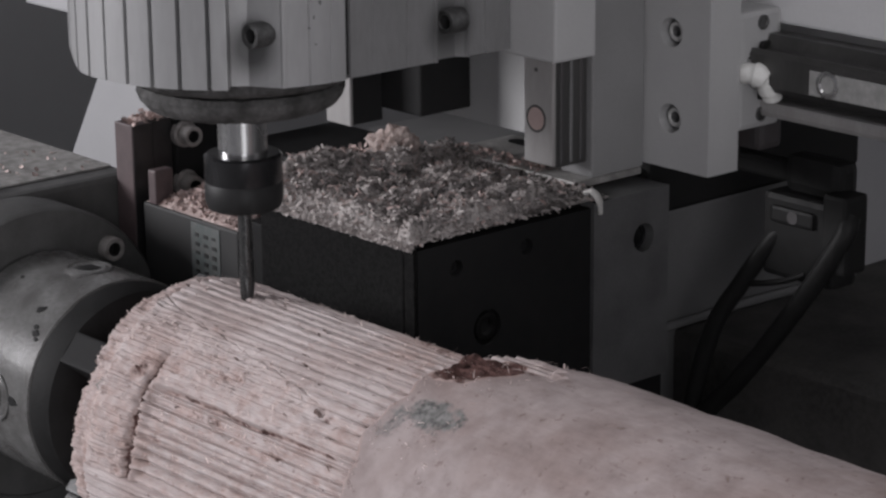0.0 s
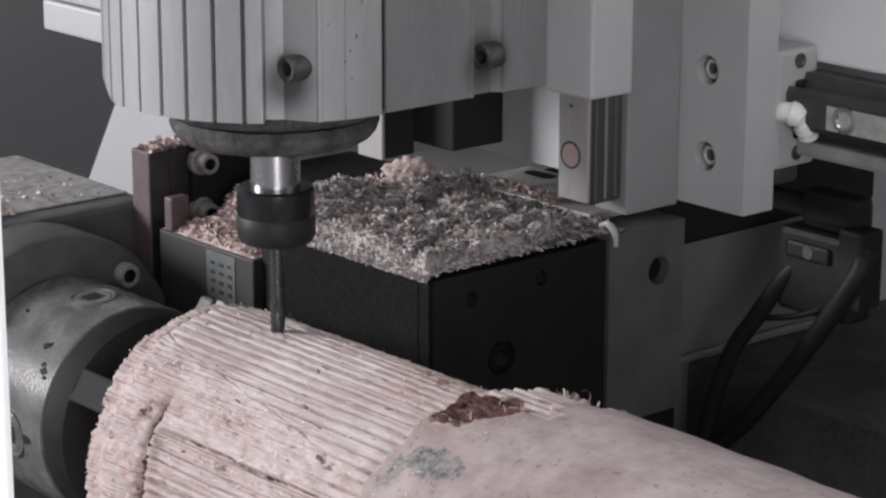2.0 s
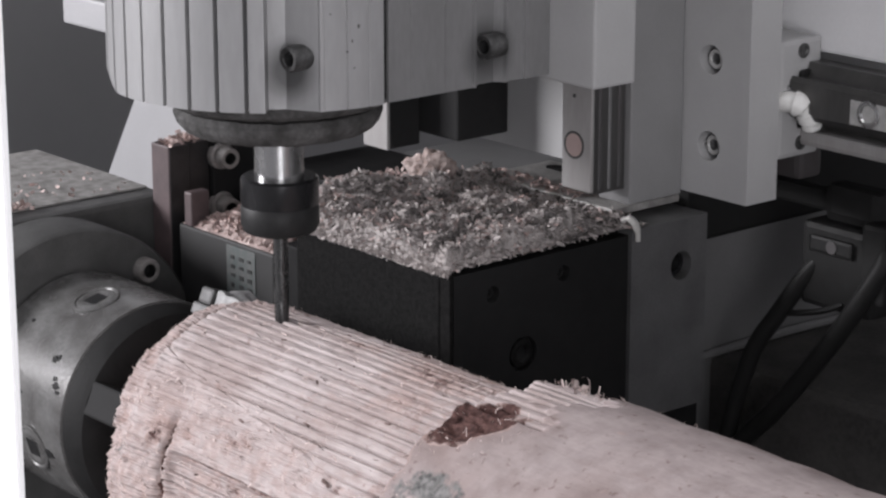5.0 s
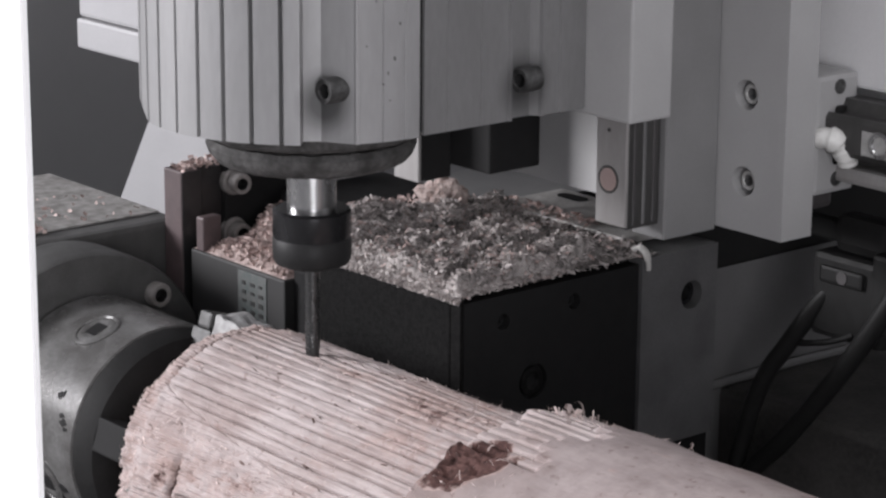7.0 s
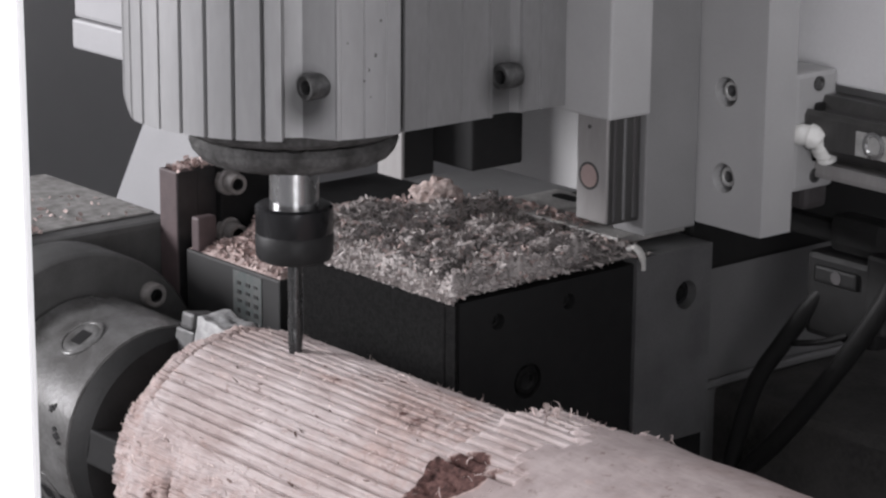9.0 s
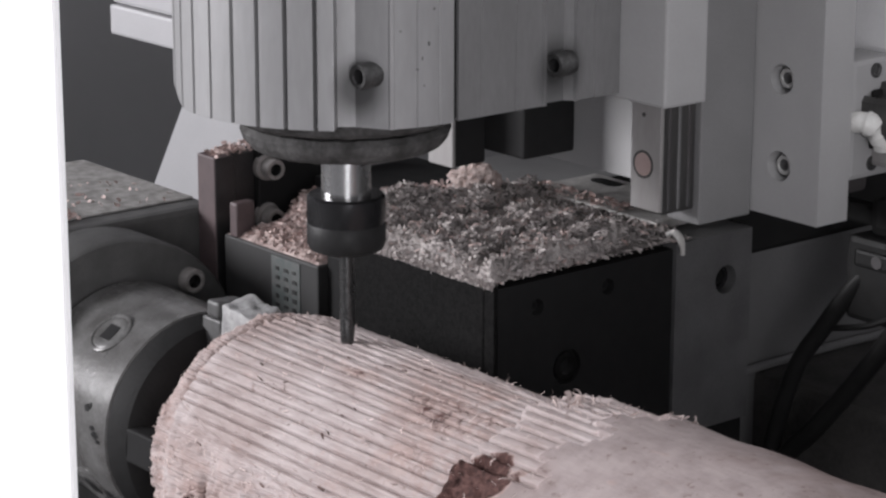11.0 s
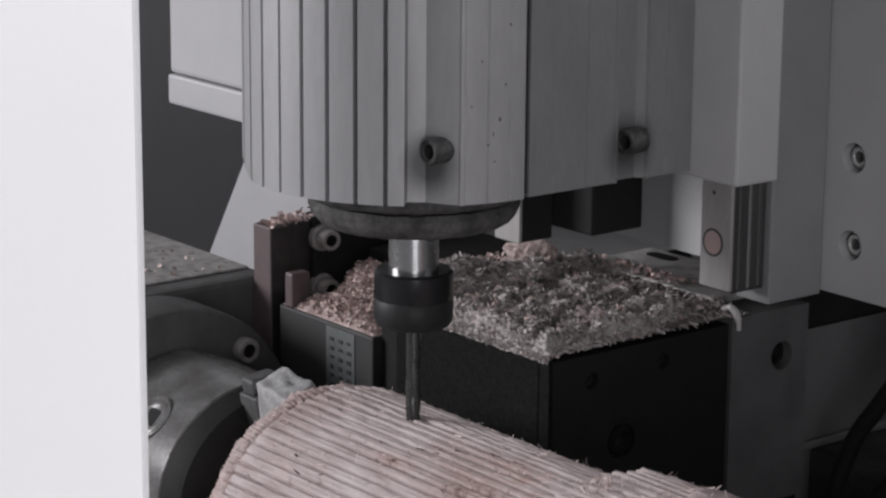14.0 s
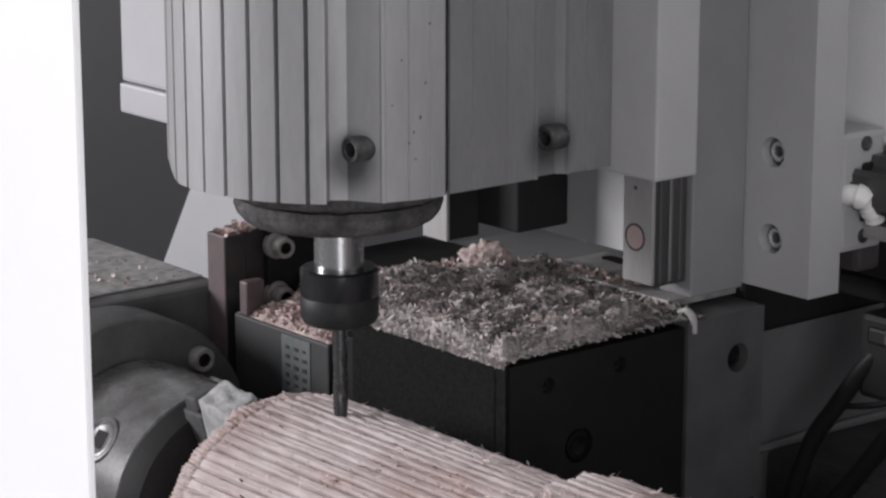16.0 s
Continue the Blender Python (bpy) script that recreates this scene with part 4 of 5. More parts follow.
    stain = max(stain, 0.48 * math.exp(-((x - 0.11) / 0.045) ** 2 - ((phi - 112) / 15.0) ** 2), 0.38 * math.exp(-((x - 0.11) / 0.04) ** 2 - ((phi - 130) / 10.0) ** 2), 0.40 * math.exp(-((x - 0.13) / 0.05) ** 2 - ((phi - 110) / 24.0) ** 2) * (1 - step))
    e = 1 - sm(-0.0615, -0.0575, x + 0.0015 * n1)
    r -= e * (0.0026 + 0.0006 * n2 + 0.001 * n1) * (1 - low) + low * (1 - sm(-0.068, -0.050, x)) * (0.004 + 0.003 * abs(n2) + 0.003 * n1) + 0.02 * (1 - sm(-0.084, -0.074, x + 0.003 * n2))
    # knot with bark at the shoulder
    q = ((x - 0.180 + 0.004 * n2) / 0.019) ** 2 + ((phi - 86 - (x - 0.180) * 260) / 11.0) ** 2 + 0.5 * n2
    if q < 1.3:
        r -= 0.0045 * max(0.0, 1 - q) * (0.6 + abs(n3))
        stain = max(stain, 1.25 - 0.62 * q)
    # grey mould on the raw wood and a browner line along the shoulder
    q = ((x - 0.192 - 0.004 * n1) / 0.022) ** 2 + ((phi - 60) / 6.5) ** 2
    mould = max(mould, 0.80 - 0.42 * q, 0.62 - 0.42 * (((x - 0.170) / 0.010) ** 2 + ((phi - 55) / 9.0) ** 2))
    if late < 0.5:
        stain = max(stain, 0.42 * math.exp(-((x - xe) / 0.006) ** 2))
    return r, (rawness, max(0.0, stain), max(0.0, mould))


def log():
    lg = thing("log", "pinkish wooden log partly carved with lengthwise grooves", "log", (0, 0, ZC))
    xs = [-0.082 + 0.0014 * i for i in range(222)]
    while xs[-1] < 0.78:
        xs.append(xs[-1] + 0.006)
    # fine steps where the cutter has been, coarse ones on the far side
    phis = [-100 + 4.39 / 18 * i for i in range(1108)]
    phis += [phis[-1] + (260 - phis[-1]) * i / 70 for i in range(1, 70)]
    nphi = len(phis)
    vs, fs = [], []
    masks = []
    for x in xs:
        for j in range(nphi):
            ph = phis[j] % 360
            r, k = log_radius(x, ph)
            a = radians(ph)
            vs.append((x, -r * math.cos(a), r * math.sin(a)))
            masks.append(k)
    for i in range(len(xs) - 1):
        for j in range(nphi):
            j2 = (j + 1) % nphi
            fs.append((i * nphi + j, i * nphi + j2, (i + 1) * nphi + j2, (i + 1) * nphi + j))
    for i in (0, len(xs) - 1):
        fs.append(tuple(i * nphi + j for j in range(nphi)))
    me = bpy.data.meshes.new("stem")
    me.from_pydata(vs, [], fs)
    me.materials.append(WOOD)
    for k, key in enumerate(("raw", "stain", "mould")):
        me.attributes.new(key, "FLOAT", "POINT").data.foreach_set("value", [q[k] for q in masks])
    me.polygons.foreach_set("use_smooth", [True] * len(fs))
    bm = bmesh.new()
    bm.from_mesh(me)
    bmesh.ops.recalc_face_normals(bm, faces=bm.faces)
    bm.to_mesh(me)
    bm.free()
    st = new("stem", me)
    st.parent = lg
    # torn fibres standing off the cuts
    rnd = random.Random(21)
    v2, f2 = [], []
    def fibre(x, ph, size, lift, thin=(0.03, 0.09)):
        r, k = log_radius(x, ph % 360)
        a = radians(ph)
        u = Vector((0, -math.cos(a), math.sin(a)))
        tan = Vector((0, math.sin(a), math.cos(a)))
        d = (Vector((1, 0, 0)) * rnd.uniform(-1, 1) + tan * rnd.uniform(-0.7, 0.7) + u * rnd.uniform(0.0, lift)).normalized()
        p = Vector((x, 0, 0)) + u * (r + size * 0.06) 
        curl(v2, f2, p, size, rnd, d, thin)
    for _ in range(1300):
        x = rnd.uniform(-0.07, 0.21)
        fibre(x, rnd.uniform(5, 165), rnd.uniform(0.0015, 0.0045), 0.35)
    for _ in range(450):
        fibre(rnd.uniform(-0.07, 0.10), rnd.uniform(5, 62), rnd.uniform(0.0015, 0.005), 0.5, (0.03, 0.10))
    for _ in range(340):
        fibre(rnd.gauss(-0.072, 0.003), rnd.uniform(5, 175), rnd.uniform(0.0012, 0.0042), 0.8)
    for _ in range(260):
        fibre(rnd.gauss(0.163, 0.003), rnd.uniform(20, 175), rnd.uniform(0.0009, 0.0026), 0.7)
    for _ in range(240):
        fibre(rnd.uniform(-0.06, 0.21), rnd.uniform(60, 195), rnd.uniform(0.003, 0.0085), 0.8, (0.012, 0.03))
    for _ in range(36):
        fibre(rnd.gauss(0.176, 0.004), rnd.gauss(131, 5), rnd.uniform(0.003, 0.010), 1.0, (0.02, 0.06))
    for _ in range(70):
        fibre(rnd.uniform(0.165, 0.225), rnd.uniform(118, 168), rnd.uniform(0.002, 0.0075), 1.0, (0.03, 0.09))
    for _ in range(190):
        fibre(rnd.uniform(0.0, 0.165), rnd.uniform(118, 175), rnd.uniform(0.002, 0.006), 0.9, (0.02, 0.06))
    for _ in range(14):
        fibre(rnd.gauss(0.21, 0.01), rnd.gauss(140, 9), rnd.uniform(0.003, 0.007), 0.9, (0.02, 0.05))
    # curled ribbons of wood at the shoulder
    for x, ph, rad, turns, w in ((0.178, 129, 0.0048, 0.62, 0.0009), (0.170, 130, 0.0030, 0.8, 0.0020), (0.174, 132, 0.0036, 0.55, 0.0026), (0.166, 127, 0.0026, 0.7, 0.0018), (0.218, 143, 0.0022, 0.8, 0.0006), (0.228, 147, 0.0026, 0.7, 0.0006), (0.094, 148, 0.0036, 0.45, 0.0005), (0.115, 156, 0.0040, 0.4, 0.0005)):
        r, k = log_radius(x, ph)
        a = radians(ph)
        u, tan = Vector((0, -math.cos(a), math.sin(a))), Vector((0, math.sin(a), math.cos(a)))
        ax = (Vector((1, 0, 0)) * rnd.uniform(0.6, 1) + tan * rnd.uniform(-0.6, 0.6)).normalized()
        side = u.cross(ax).normalized()
        n, base = 18, len(v2)
        for q in range(n):
            th = 2 * math.pi * turns * q / (n - 1)
            rr = rad * (1 - 0.45 * q / (n - 1))
            c = Vector((x, 0, 0)) + u * (r + rad * 0.9 - rr * math.cos(th)) + ax * rr * math.sin(th) + side * 0.002 * q / (n - 1)
            wq = w * (1 - 0.6 * q / (n - 1))
            v2.extend((tuple(c + side * wq), tuple(c - side * wq)))
        for q in range(n - 1):
            f2.append((base + 2 * q, base + 2 * q + 1, base + 2 * q + 3, base + 2 * q + 2))
    m2 = bpy.data.meshes.new("wood_fuzz")
    m2.from_pydata(v2, [], f2)
    m2.materials.append(FIBRE)
    t = new("wood_fuzz", m2)
    t.parent = lg
    tagged(t, "torn pale wood fibres", kind="stuff")
    # small dark worm holes
    v3, f3 = [], []
    for x, ph, s in ((-0.0125, 93, 0.0065), (-0.02, 98, 0.004), (-0.045, 84, 0.0045), (0.06, 84, 0.005), (0.075, 66, 0.006), (0.03, 58, 0.005), (0.11, 50, 0.007), (-0.03, 62, 0.005), (0.02, 118, 0.005), (0.09, 108, 0.004), (0.05, 132, 0.005), (-0.03, 125, 0.005)):
        r, k = log_radius(x, ph)
        a = radians(ph)
        u = Vector((0, -math.cos(a), math.sin(a)))
        curl(v3, f3, Vector((x, 0, 0)) + u * (r + 0.0004), s, rnd, (Vector((1, 0, 0)) + u.cross(Vector((1, 0, 0))) * -0.25).normalized(), (0.1, 0.22))
    for _ in range(70):
        x, ph = rnd.uniform(-0.055, 0.155), rnd.uniform(20, 165)
        r, k = log_radius(x, ph)
        a = radians(ph)
        u, tan = Vector((0, -math.cos(a), math.sin(a))), Vector((0, math.sin(a), math.cos(a)))
        curl(v3, f3, Vector((x, 0, 0)) + u * (r + 0.0003), rnd.uniform(0.002, 0.0055), rnd, (Vector((1, 0, 0)) + tan * rnd.uniform(-0.9, 0.5)).normalized(), (0.05, 0.16))
    m3 = bpy.data.meshes.new("speckling")
    m3.from_pydata(v3, [], f3)
    m3.materials.append(BARK)
    t3 = new("speckling", m3)
    t3.parent = lg
    tagged(t3, "small dark flecks in the wood", kind="stuff")
    return lg


# ---- spindle carriage ----
def housing_outline(Rr):
    """Half-round fluted front shell seen from above, closed along the seam."""
    out = []
    view = -37.2     # direction of the screw rib, degrees from +x
    steps = 460
    for i in range(steps + 1):
        a = -180 + 180 * i / steps          # from -x round the front to +x
        rel = a - view
        r = Rr
        if rel < -3.5:
            k = (-rel - 9.3) % 9.85 if rel < -8 else 5.0
            k = min(k, 9.85 - k)
            if k < 0.55:
                r -= 0.0065
        elif rel < 3.7:
            r -= 0.0095 * min(1.0, (rel + 3.5) / 0.6)
        elif rel < 8.6:
            r -= 0.0095 * (1 - 0.45 * (rel - 3.7) / 4.9)
        elif rel < 13.9:
            r -= 0.0095 * 0.55 * (13.9 - rel) / 5.3
        elif rel < 15.5:
            r += 0.0012
        else:
            k = (rel - 15.5) % 8.0
            k = min(k, 8 - k)
            if k < 0.35 and rel > 18:
                r -= 0.0007
        out.append((r * math.cos(radians(a)), r * math.sin(radians(a))))
    return out


def carriage():
    c = thing("spindle_carriage", "grey aluminium spindle on its sliding carriage", "milling spindle", (0, 0, 0))
    R = 0.089
    ZH, ZT = 0.1915, 0.62
    # the cut end is rounded off towards the back of the shell
    bm = bmesh.new()
    plan = housing_outline(R)
    rings = []
    for z, inset in ((ZH, 0.075), (ZH + 0.0015, 0.045), (ZH + 0.004, 0.02), (ZH + 0.008, 0.0), (ZT, 0.0)):
        ring = []
        for x, y in plan:
            k = 1 - inset * sm(-100, -135, math.degrees(math.atan2(y, x)) if y < -1e-6 else (-180 if x < 0 else 0))
            ring.append(bm.verts.new((x * k, y * k, z)))
        rings.append(ring)
    for a, b in zip(rings, rings[1:]):
        for i in range(len(plan)):
            j = (i + 1) % len(plan)
            bm.faces.new((a[i], a[j], b[j], b[i]))
    bm.faces.new(list(reversed(rings[0])))
    bm.faces.new(rings[-1])
    bmesh.ops.recalc_face_normals(bm, faces=bm.faces)
    h = part("spindle_housing", bm, ALU, c, "fluted light grey aluminium spindle housing")
    view = radians(-37.2)
    for z in (0.2183, 0.33, 0.45):
        cap_screw(h, (0.0730, -0.0352, z), (0.05, -1, 0), 0.0066, 0.013, SCREW, "clamp_screw", "dark worn steel cap screw")
    # flecks of dirt beside the screw rib
    rnd = random.Random(31)
    for rel, z, w, l in ((27.5, 0.2330, 0.0012, 0.0024), (25.2, 0.2258, 0.0006, 0.0018), (23.5, 0.2205, 0.0008, 0.0010), (25.8, 0.2122, 0.0008, 0.0008), (17.8, 0.2400, 0.0008, 0.0009), (29.5, 0.2500, 0.0009, 0.0016), (21.0, 0.2620, 0.0007, 0.0012), (31.0, 0.2790, 0.0010, 0.0015)):
        u = Vector((math.cos(view + radians(rel)), math.sin(view + radians(rel)), 0))
        ring = [(0.6 * l * rnd.uniform(0.7, 1.1) * math.cos(q * 0.7), 0.55 * w * rnd.uniform(0.7, 1.1) * math.sin(q * 0.7)) for q in range(9)]
        fl = part("dirt_fleck", prism(ring, -0.0006, 0.0003), HEAD, h, "dark fleck of dirt")
        fl.matrix_basis = Matrix.Translation(u * R + Vector((0, 0, z))) @ u.to_track_quat("Z", "X").to_matrix().to_4x4()
    # rear clamp behind the seam
    # plan of the clamp: grooves, a thin rib and a sunk bay for the screw
    side = [(R, 0.0030), (R, 0.0175), (R - 0.0007, 0.018), (R, 0.0185), (R, 0.040), (R - 0.0008, 0.0405), (R, 0.041), (R, 0.0585), (R + 0.0012, 0.059), (R + 0.0012, 0.0605),
            (R - 0.0030, 0.0612), (R - 0.0045, 0.0640), (R - 0.0045, 0.0770), (R - 0.0005, 0.0800), (R + 0.0015, 0.0808), (R + 0.0015, 0.0822), (R - 0.0006, 0.083), (R - 0.0006, 0.0945), (R + 0.0004, 0.095), (R + 0.0004, 0.112)]
    b = part("spindle_clamp", prism(side + [(-R, 0.112), (-R, 0.0030)], ZH + 0.0005, ZT), CLAMP, c, "plain aluminium rear clamp of the spindle")
    # near-black filler replaces the shade inside the gap
    part("seam", box(-R + 0.003, R - 0.0015, 0.0003, 0.0027, ZH + 0.002, ZT - 0.002, 0), BLACK_FACE, b)
    for z in (0.2122, 0.33, 0.45):
        cap_screw(b, (R - 0.0012, 0.0785, z), (0.08, -1, 0), 0.0066, 0.0125, SCREW, "clamp_screw", "dark worn steel cap screw")
    # nose rings
    def lumpy(profile, amount):
        fine = []
        for p, q in zip(profile, profile[1:]):
            n = max(1, int(math.hypot(q[0] - p[0], q[1] - p[1]) / 0.0012))
            fine += [(p[0] + (q[0] - p[0]) * i / n, p[1] + (q[1] - p[1]) * i / n) for i in range(n)]
        bm = lathe(fine + [profile[-1]], 220)
        for v in bm.verts:
            if v.co.z < ZH - 0.001:
                v.co *= 1 + amount * (noise.noise(v.co * 130) + 0.6 * noise.noise(v.co * 330))
        return bm
    part("nose_ring", lumpy([(0.045, ZH), (0.063, ZH), (0.0634, ZH - 0.006), (0.0625, ZH - 0.0085), (0.0585, ZH - 0.0108), (0.056, ZH - 0.0116), (0.045, ZH - 0.0117)], 0.003), ALU_DIRTY, c, "dusty cast nose ring", True)
    part("bearing_cover", lumpy([(0.035, ZH - 0.0118), (0.0535, ZH - 0.0135), (0.0556, ZH - 0.0168), (0.0540, ZH - 0.0212), (0.0505, ZH - 0.0252), (0.047, ZH - 0.0270), (0.04, ZH - 0.0280), (0.012, ZH - 0.0281)], 0.004), ALU_DIRTY, c, "dusty bearing cover", True)
    part("spindle_shaft", lathe([(0.010, 0.167), (0.0132, 0.1665), (0.0132, 0.1355), (0.010, 0.135)], 48), STEEL, c, "polished steel spindle shaft", True)
    n = part("collet_nut", lathe([(0.012, 0.1385), (0.0195, 0.1383), (0.0209, 0.1369), (0.0211, 0.1245), (0.0206, 0.1235), (0.0206, 0.1230)], 64), NUT, c, "black collet nut", True)
    part("nut_skirt", lathe([(0.0206, 0.1230), (0.0211, 0.1222), (0.0211, 0.1122), (0.0196, 0.1088), (0.0175, 0.1077), (0.006, 0.1075)], 64), NUT_GREY, n, "dull lower skirt of the nut", True)
    # two-flute cutter
    bm = bmesh.new()
    rings = []
    for i in range(60):
        z = 0.109 - (0.109 - 0.0545) * i / 59
        tw = 0 if z > 0.088 else (0.088 - z) * 130
        ring = []
        for k in range(20):
            a = 2 * math.pi * k / 20
            rr = 0.0040 * (1 - (0.10 * max(0.0, math.cos(2 * (a - tw))) ** 2 if z < 0.088 else 0))
            ring.append(bm.verts.new((rr * math.cos(a), rr * math.sin(a), z)))
        rings.append(ring)
    for a, b2 in zip(rings, rings[1:]):
        for k in range(20):
            bm.faces.new((a[k], a[(k + 1) % 20], b2[(k + 1) % 20], b2[k]))
    bm.faces.new(rings[0])
    bm.faces.new(rings[-1])
    bmesh.ops.recalc_face_normals(bm, faces=bm.faces)
    part("cutter", bm, BIT, c, "fluted carbide cutter", True)
    # slide plate, vertical rail, mounting block
    part("slide_plate", box(-0.105, 0.1232, 0.1125, 0.1427, 0.1886, ZT, 0.0016), PAINT, c, "grey painted slide plate")
    v = part("vertical_rail", box(0.0650, 0.0878, 0.1451, 0.1475, 0.121, ZT, 0.0006), RAIL, c, "steel vertical guide rail")
    # behind the pale front strip the rail is darker
    part("rail_waist", box(0.0655, 0.0874, 0.1476, 0.1715, 0.1195, ZT, 0.001), RAIL_SIDE, v, "dark side of the rail")
    # flat strips in two greys run up the rail side
    for y0, m in ((0.1512, DARK), (0.1585, PLATE), (0.1660, DARK)):
        part("rail_stripe", box(0.0869, 0.0878, y0, y0 + 0.0022, 0.1215, ZT, 0.0003, 1), m, v)
    for i in range(6):
        part("bolt_cap", lathe([(0.0001, 0.1449), (0.0058, 0.1447), (0.0066, 0.1449), (0.0068, 0.1453)], 28, "y", (0.0747, 0, 0.1461 + 0.08 * i)), CAP, v, "pinkish plastic bolt cap", True)
        # thin dark ring outlining each cap
        part("cap_ring", lathe([(0.0064, 0.14505), (0.0064, 0.1448), (0.0078, 0.1448), (0.0078, 0.14505)], 28, "y", (0.0747, 0, 0.1461 + 0.08 * i)), INK, v, "dark ring round the cap")
    part("bolt_dot", lathe([(0.0001, 0.1448), (0.0011, 0.1447), (0.0012, 0.1452)], 12, "y", (0.0745, 0, 0.1735)), INK, v)
    w = part("vertical_rail", box(-0.110, -0.0872, 0.1451, 0.1475, 0.1135, ZT, 0.0008), RAIL, c, "steel vertical guide rail")
    # the side of this rail is near-black
    part("rail_waist", box(-0.1085, -0.0880, 0.1476, 0.1715, 0.1135, ZT, 0.0015), BLACK_FACE, w, "dark side of the rail")
    part("mounting_cheek", box(0.0665, 0.0913, 0.172, 0.2125, 0.1105, ZT, 0.0012), CHEEK, c, "grey painted mounting cheek")
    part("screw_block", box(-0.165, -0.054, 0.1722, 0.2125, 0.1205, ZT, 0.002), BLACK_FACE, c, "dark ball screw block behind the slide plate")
    holes = [(0.1108, 0.1415 + 0.0485 * i, 0.0084, 0.0105) for i in range(2)]
    pl = part("carriage_plate", bored_plate(-0.16, 0.1400, 0.1128, ZT, 0.2132, 0.2375, holes), PAINT, c, "light grey painted carriage plate with counterbored bolts")
    for hx, hz, hr, hd in holes:
        cap_screw(pl, (hx, 0.2132 + hd, hz), (0, -1, 0), 0.0058, 0.0066, BOLT, "plate_bolt", "bright socket bolt", PLATE)
    # bearing block on the horizontal rail
    k = part("bearing_block", box(0.02, 0.1376, 0.2400, 0.2742, 0.1335, 0.2005, 0.003), PAINT, c, "grey bearing block on the rail")
    for z in (0.1415, 0.1935):
        part("end_screw", lathe([(0.0042, 0.1376), (0.0042, 0.1384), (0.0028, 0.1386), (0.0022, 0.138), (0.0002, 0.138)], 18, "x", (0, 0.2585, z)), SCREW, k)
    part("wiper", box(0.1377, 0.1405, 0.2545, 0.2745, 0.1500, 0.1830, 0.002), RUBBER, k, "black rail wiper")
    f = part("grease_elbow", tube(curve_points([(0.137, 0.2435, 0.1665), (0.1425, 0.2445, 0.1672), (0.1465, 0.2475, 0.1655), (0.1485, 0.2515, 0.1605), (0.149, 0.2540, 0.1555), (0.149, 0.2555, 0.1510)], 6),
                                   [0.0058] * 8 + [0.0070] * 6 + [0.0048] * 3 + [0.0066] * 6 + [0.0044] * 2 + [0.0056] * 4 + [0.0046, 0.0034], 16), WHITE_PLASTIC, c, "white plastic grease elbow", True)
    return c


room()
enclosure()
door_post()
gantry()
rear_frame()
background_parts()
bed_block()
clamp_block()
headstock()
CHUCK = chuck()
LOG = log()
CARRIAGE = carriage()
sawdust()
mound()
wood_chunk()
loose_chips("wood_shavings", "pale curled wood shavings on the black block", chips_on_block(19000, 0.0016, 0.0058), CHIP, 1, thin=(0.07, 0.19))
loose_chips("long_shavings", "long curled wood shavings on the black block", chips_on_block(1300, 0.004, 0.0085), PINK_CHIP, 12, thin=(0.05, 0.13))
loose_chips("mound_shavings", "pinkish shavings on the sawdust mound", chips_on_mound(3200, 0.0014, 0.0048), PINK_CHIP, 15, thin=(0.12, 0.34))
loose_chips("edge_shavings", "pale wood shavings along the edges of the black block", chips_around([
    (-0.118, XB, YB - 0.0022, YB - 0.0004, ZB - 0.0036, 1300), (-0.118, XB, YB - 0.0018, YB, ZB - 0.0018, 1300),
    (-0.118, XB, YB - 0.0015, YB + 0.006, ZB + 0.0015, 2200), (-0.118, XB - 0.002, YB + 0.002, YB + 0.012, ZB + 0.004, 900), (XB - 0.007, XB, YB, 0.165, ZB + 0.0012, 1100)], 0.0012, 0.0036), CHIP, 7, thin=(0.15, 0.38))
loose_chips("dark_shavings", "darker grey shavings on the black block", chips_on_block(9500, 0.0016, 0.0056, True), SHADE_CHIP, 2, thin=(0.07, 0.2))
loose_chips("scattered_chips", "pinkish wood chips caught on the clamp and head", chips_around([
    (-0.268, -0.25, 0.086, 0.115, 0.0995, 110), (-0.265, -0.245, 0.1, 0.15, 0.1026, 120),
    (-0.36, -0.285, -0.03, 0.09, 0.0655, 60), (-0.165, -0.139, 0.155, 0.235, 0.081, 260), (-0.30, -0.284, -0.02, 0.012, 0.066, 90), (-0.122, -0.034, 0.234, 0.25, 0.0827, 160)], 0.0018, 0.0045), PINK_CHIP, 4)

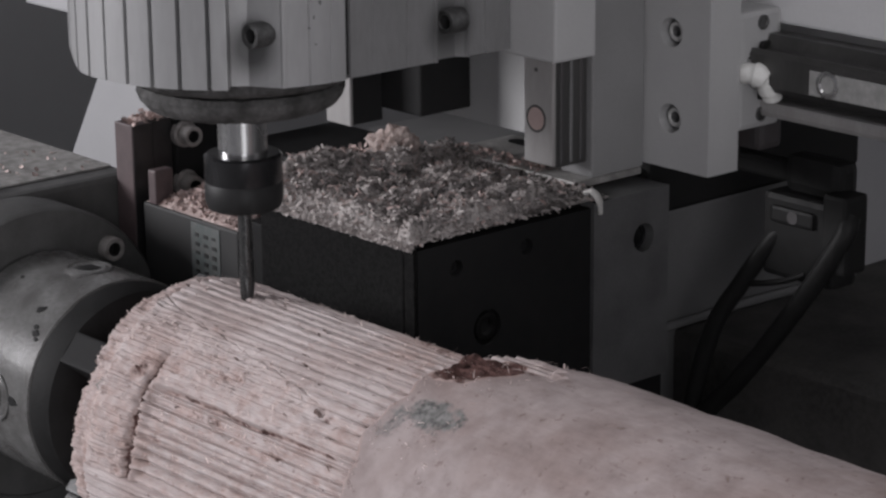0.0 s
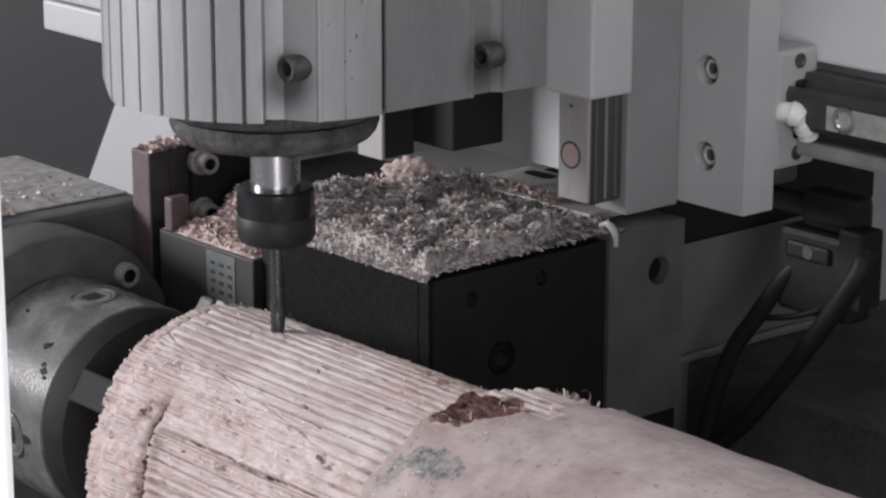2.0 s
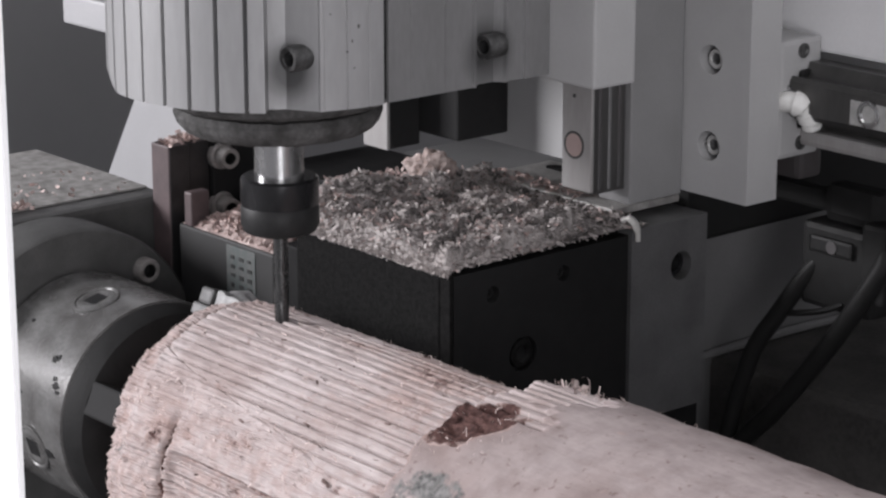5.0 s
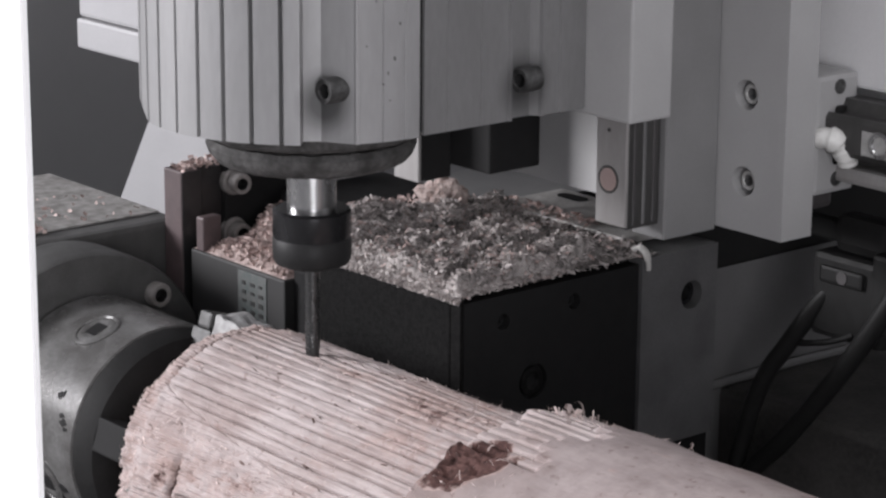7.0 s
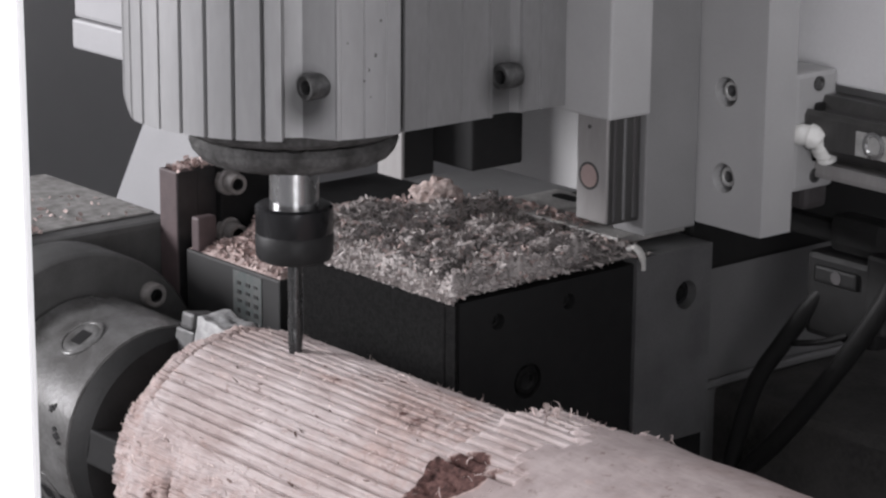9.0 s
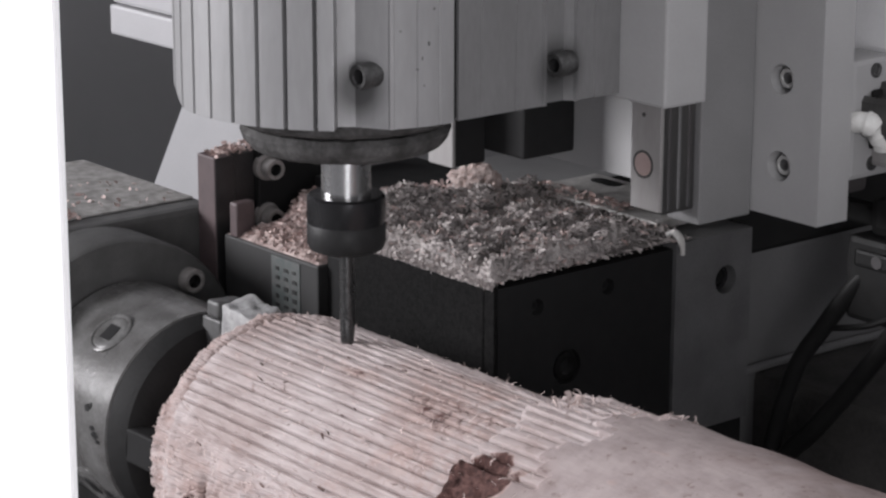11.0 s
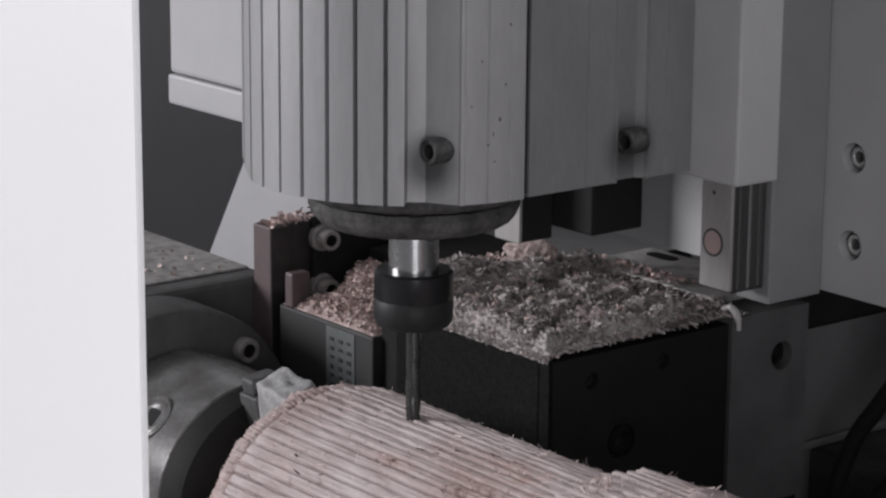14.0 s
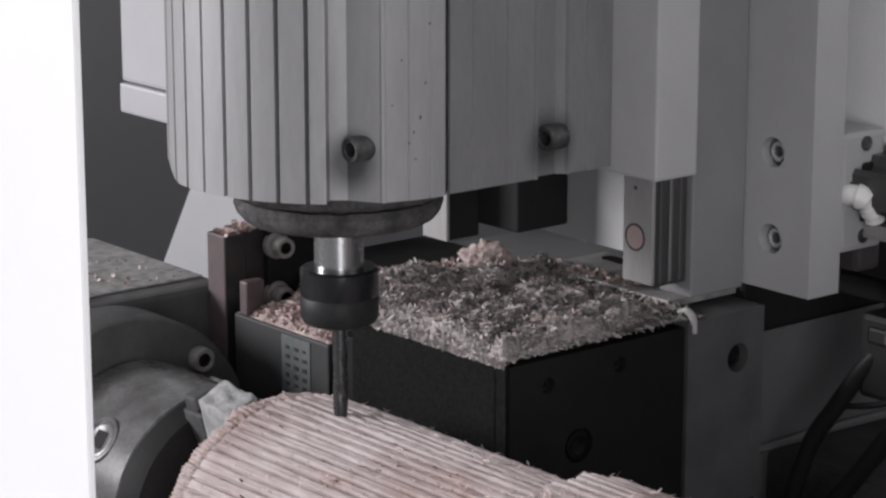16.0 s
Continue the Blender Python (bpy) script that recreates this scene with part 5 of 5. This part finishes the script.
# carriage travel along the log
TRAVEL = [
    (0, -0.0185), (0.15, -0.0105), (0.3, -0.0037), (0.45, -0.0016), (0.6, -0.0042), (0.75, -0.0105), (0.9, -0.0183), (1.05, -0.0242),
    (1.2, -0.0241), (1.35, -0.0178), (1.5, -0.008), (1.65, -0.0013), (1.8, 0.0007), (1.95, -0.0021), (2.1, -0.0082), (2.25, -0.0157),
    (2.4, -0.0216), (2.55, -0.0226), (2.7, -0.0175), (2.85, -0.0088), (3, -0.0015), (3.15, 0.0008), (3.3, -0.0019), (3.45, -0.0082),
    (3.6, -0.0161), (3.75, -0.0222), (3.9, -0.0233), (4.05, -0.0182), (4.2, -0.0096), (4.35, -0.0023), (4.5, 0.0003), (4.65, -0.0019),
    (4.8, -0.0078), (4.95, -0.0157), (5.1, -0.0225), (5.25, -0.0244), (5.4, -0.0176), (5.55, -0.0081), (5.7, -0.0021), (5.85, -0.0009),
    (6, 0.0005), (6.15, -0.0097), (6.3, -0.0176), (6.45, -0.0209), (6.6, -0.0219), (6.75, -0.0174), (6.9, -0.0072), (7.05, 0.0021),
    (7.2, 0.0049), (7.35, 0.0028), (7.5, -0.003), (7.65, -0.0113), (7.8, -0.0182), (7.95, -0.02), (8.1, -0.0151), (8.25, -0.0065),
    (8.4, 0.0007), (8.55, 0.0034), (8.7, 0.0012), (8.85, -0.0047), (9, -0.0122), (9.15, -0.0182), (9.3, -0.0192), (9.45, -0.014),
    (9.6, -0.0054), (9.75, 0.002), (9.9, 0.0048), (10.05, 0.0023), (10.2, -0.0038), (10.35, -0.0113), (10.5, -0.0168), (10.65, -0.0177),
    (10.8, -0.0125), (10.95, -0.0038), (11.1, 0.0036), (11.25, 0.0064), (11.4, 0.0043), (11.55, -0.0016), (11.7, -0.0094), (11.85, -0.0157),
    (12, -0.017), (12.15, -0.0122), (12.3, -0.004), (12.45, 0.0029), (12.6, 0.006), (12.75, 0.0045), (12.9, -0.0007), (13.05, -0.0056),
    (13.2, -0.0093), (13.35, -0.0106), (13.5, -0.0105), (13.65, -0.0011), (13.8, 0.0088), (13.95, 0.0097), (14.1, 0.0096), (14.25, 0.0063),
    (14.4, -0.0093), (14.55, -0.0119), (14.7, -0.0137), (14.85, -0.0093), (15, -0.0015), (15.15, 0.0058), (15.3, 0.0084), (15.45, 0.0062),
    (15.6, 0), (15.75, -0.0078), (16, -0.0158),
]


def motions():
    walk(CARRIAGE, [(t, pose(x, 0, 0)) for t, x in TRAVEL])
    for ob in (LOG, CHUCK):
        walk(ob, [(t, pose(0, 0, ZC, RATE * t, 0, 0)) for t in (0.0, 4.0, 8.0, 12.0, 16.0)])


motions()
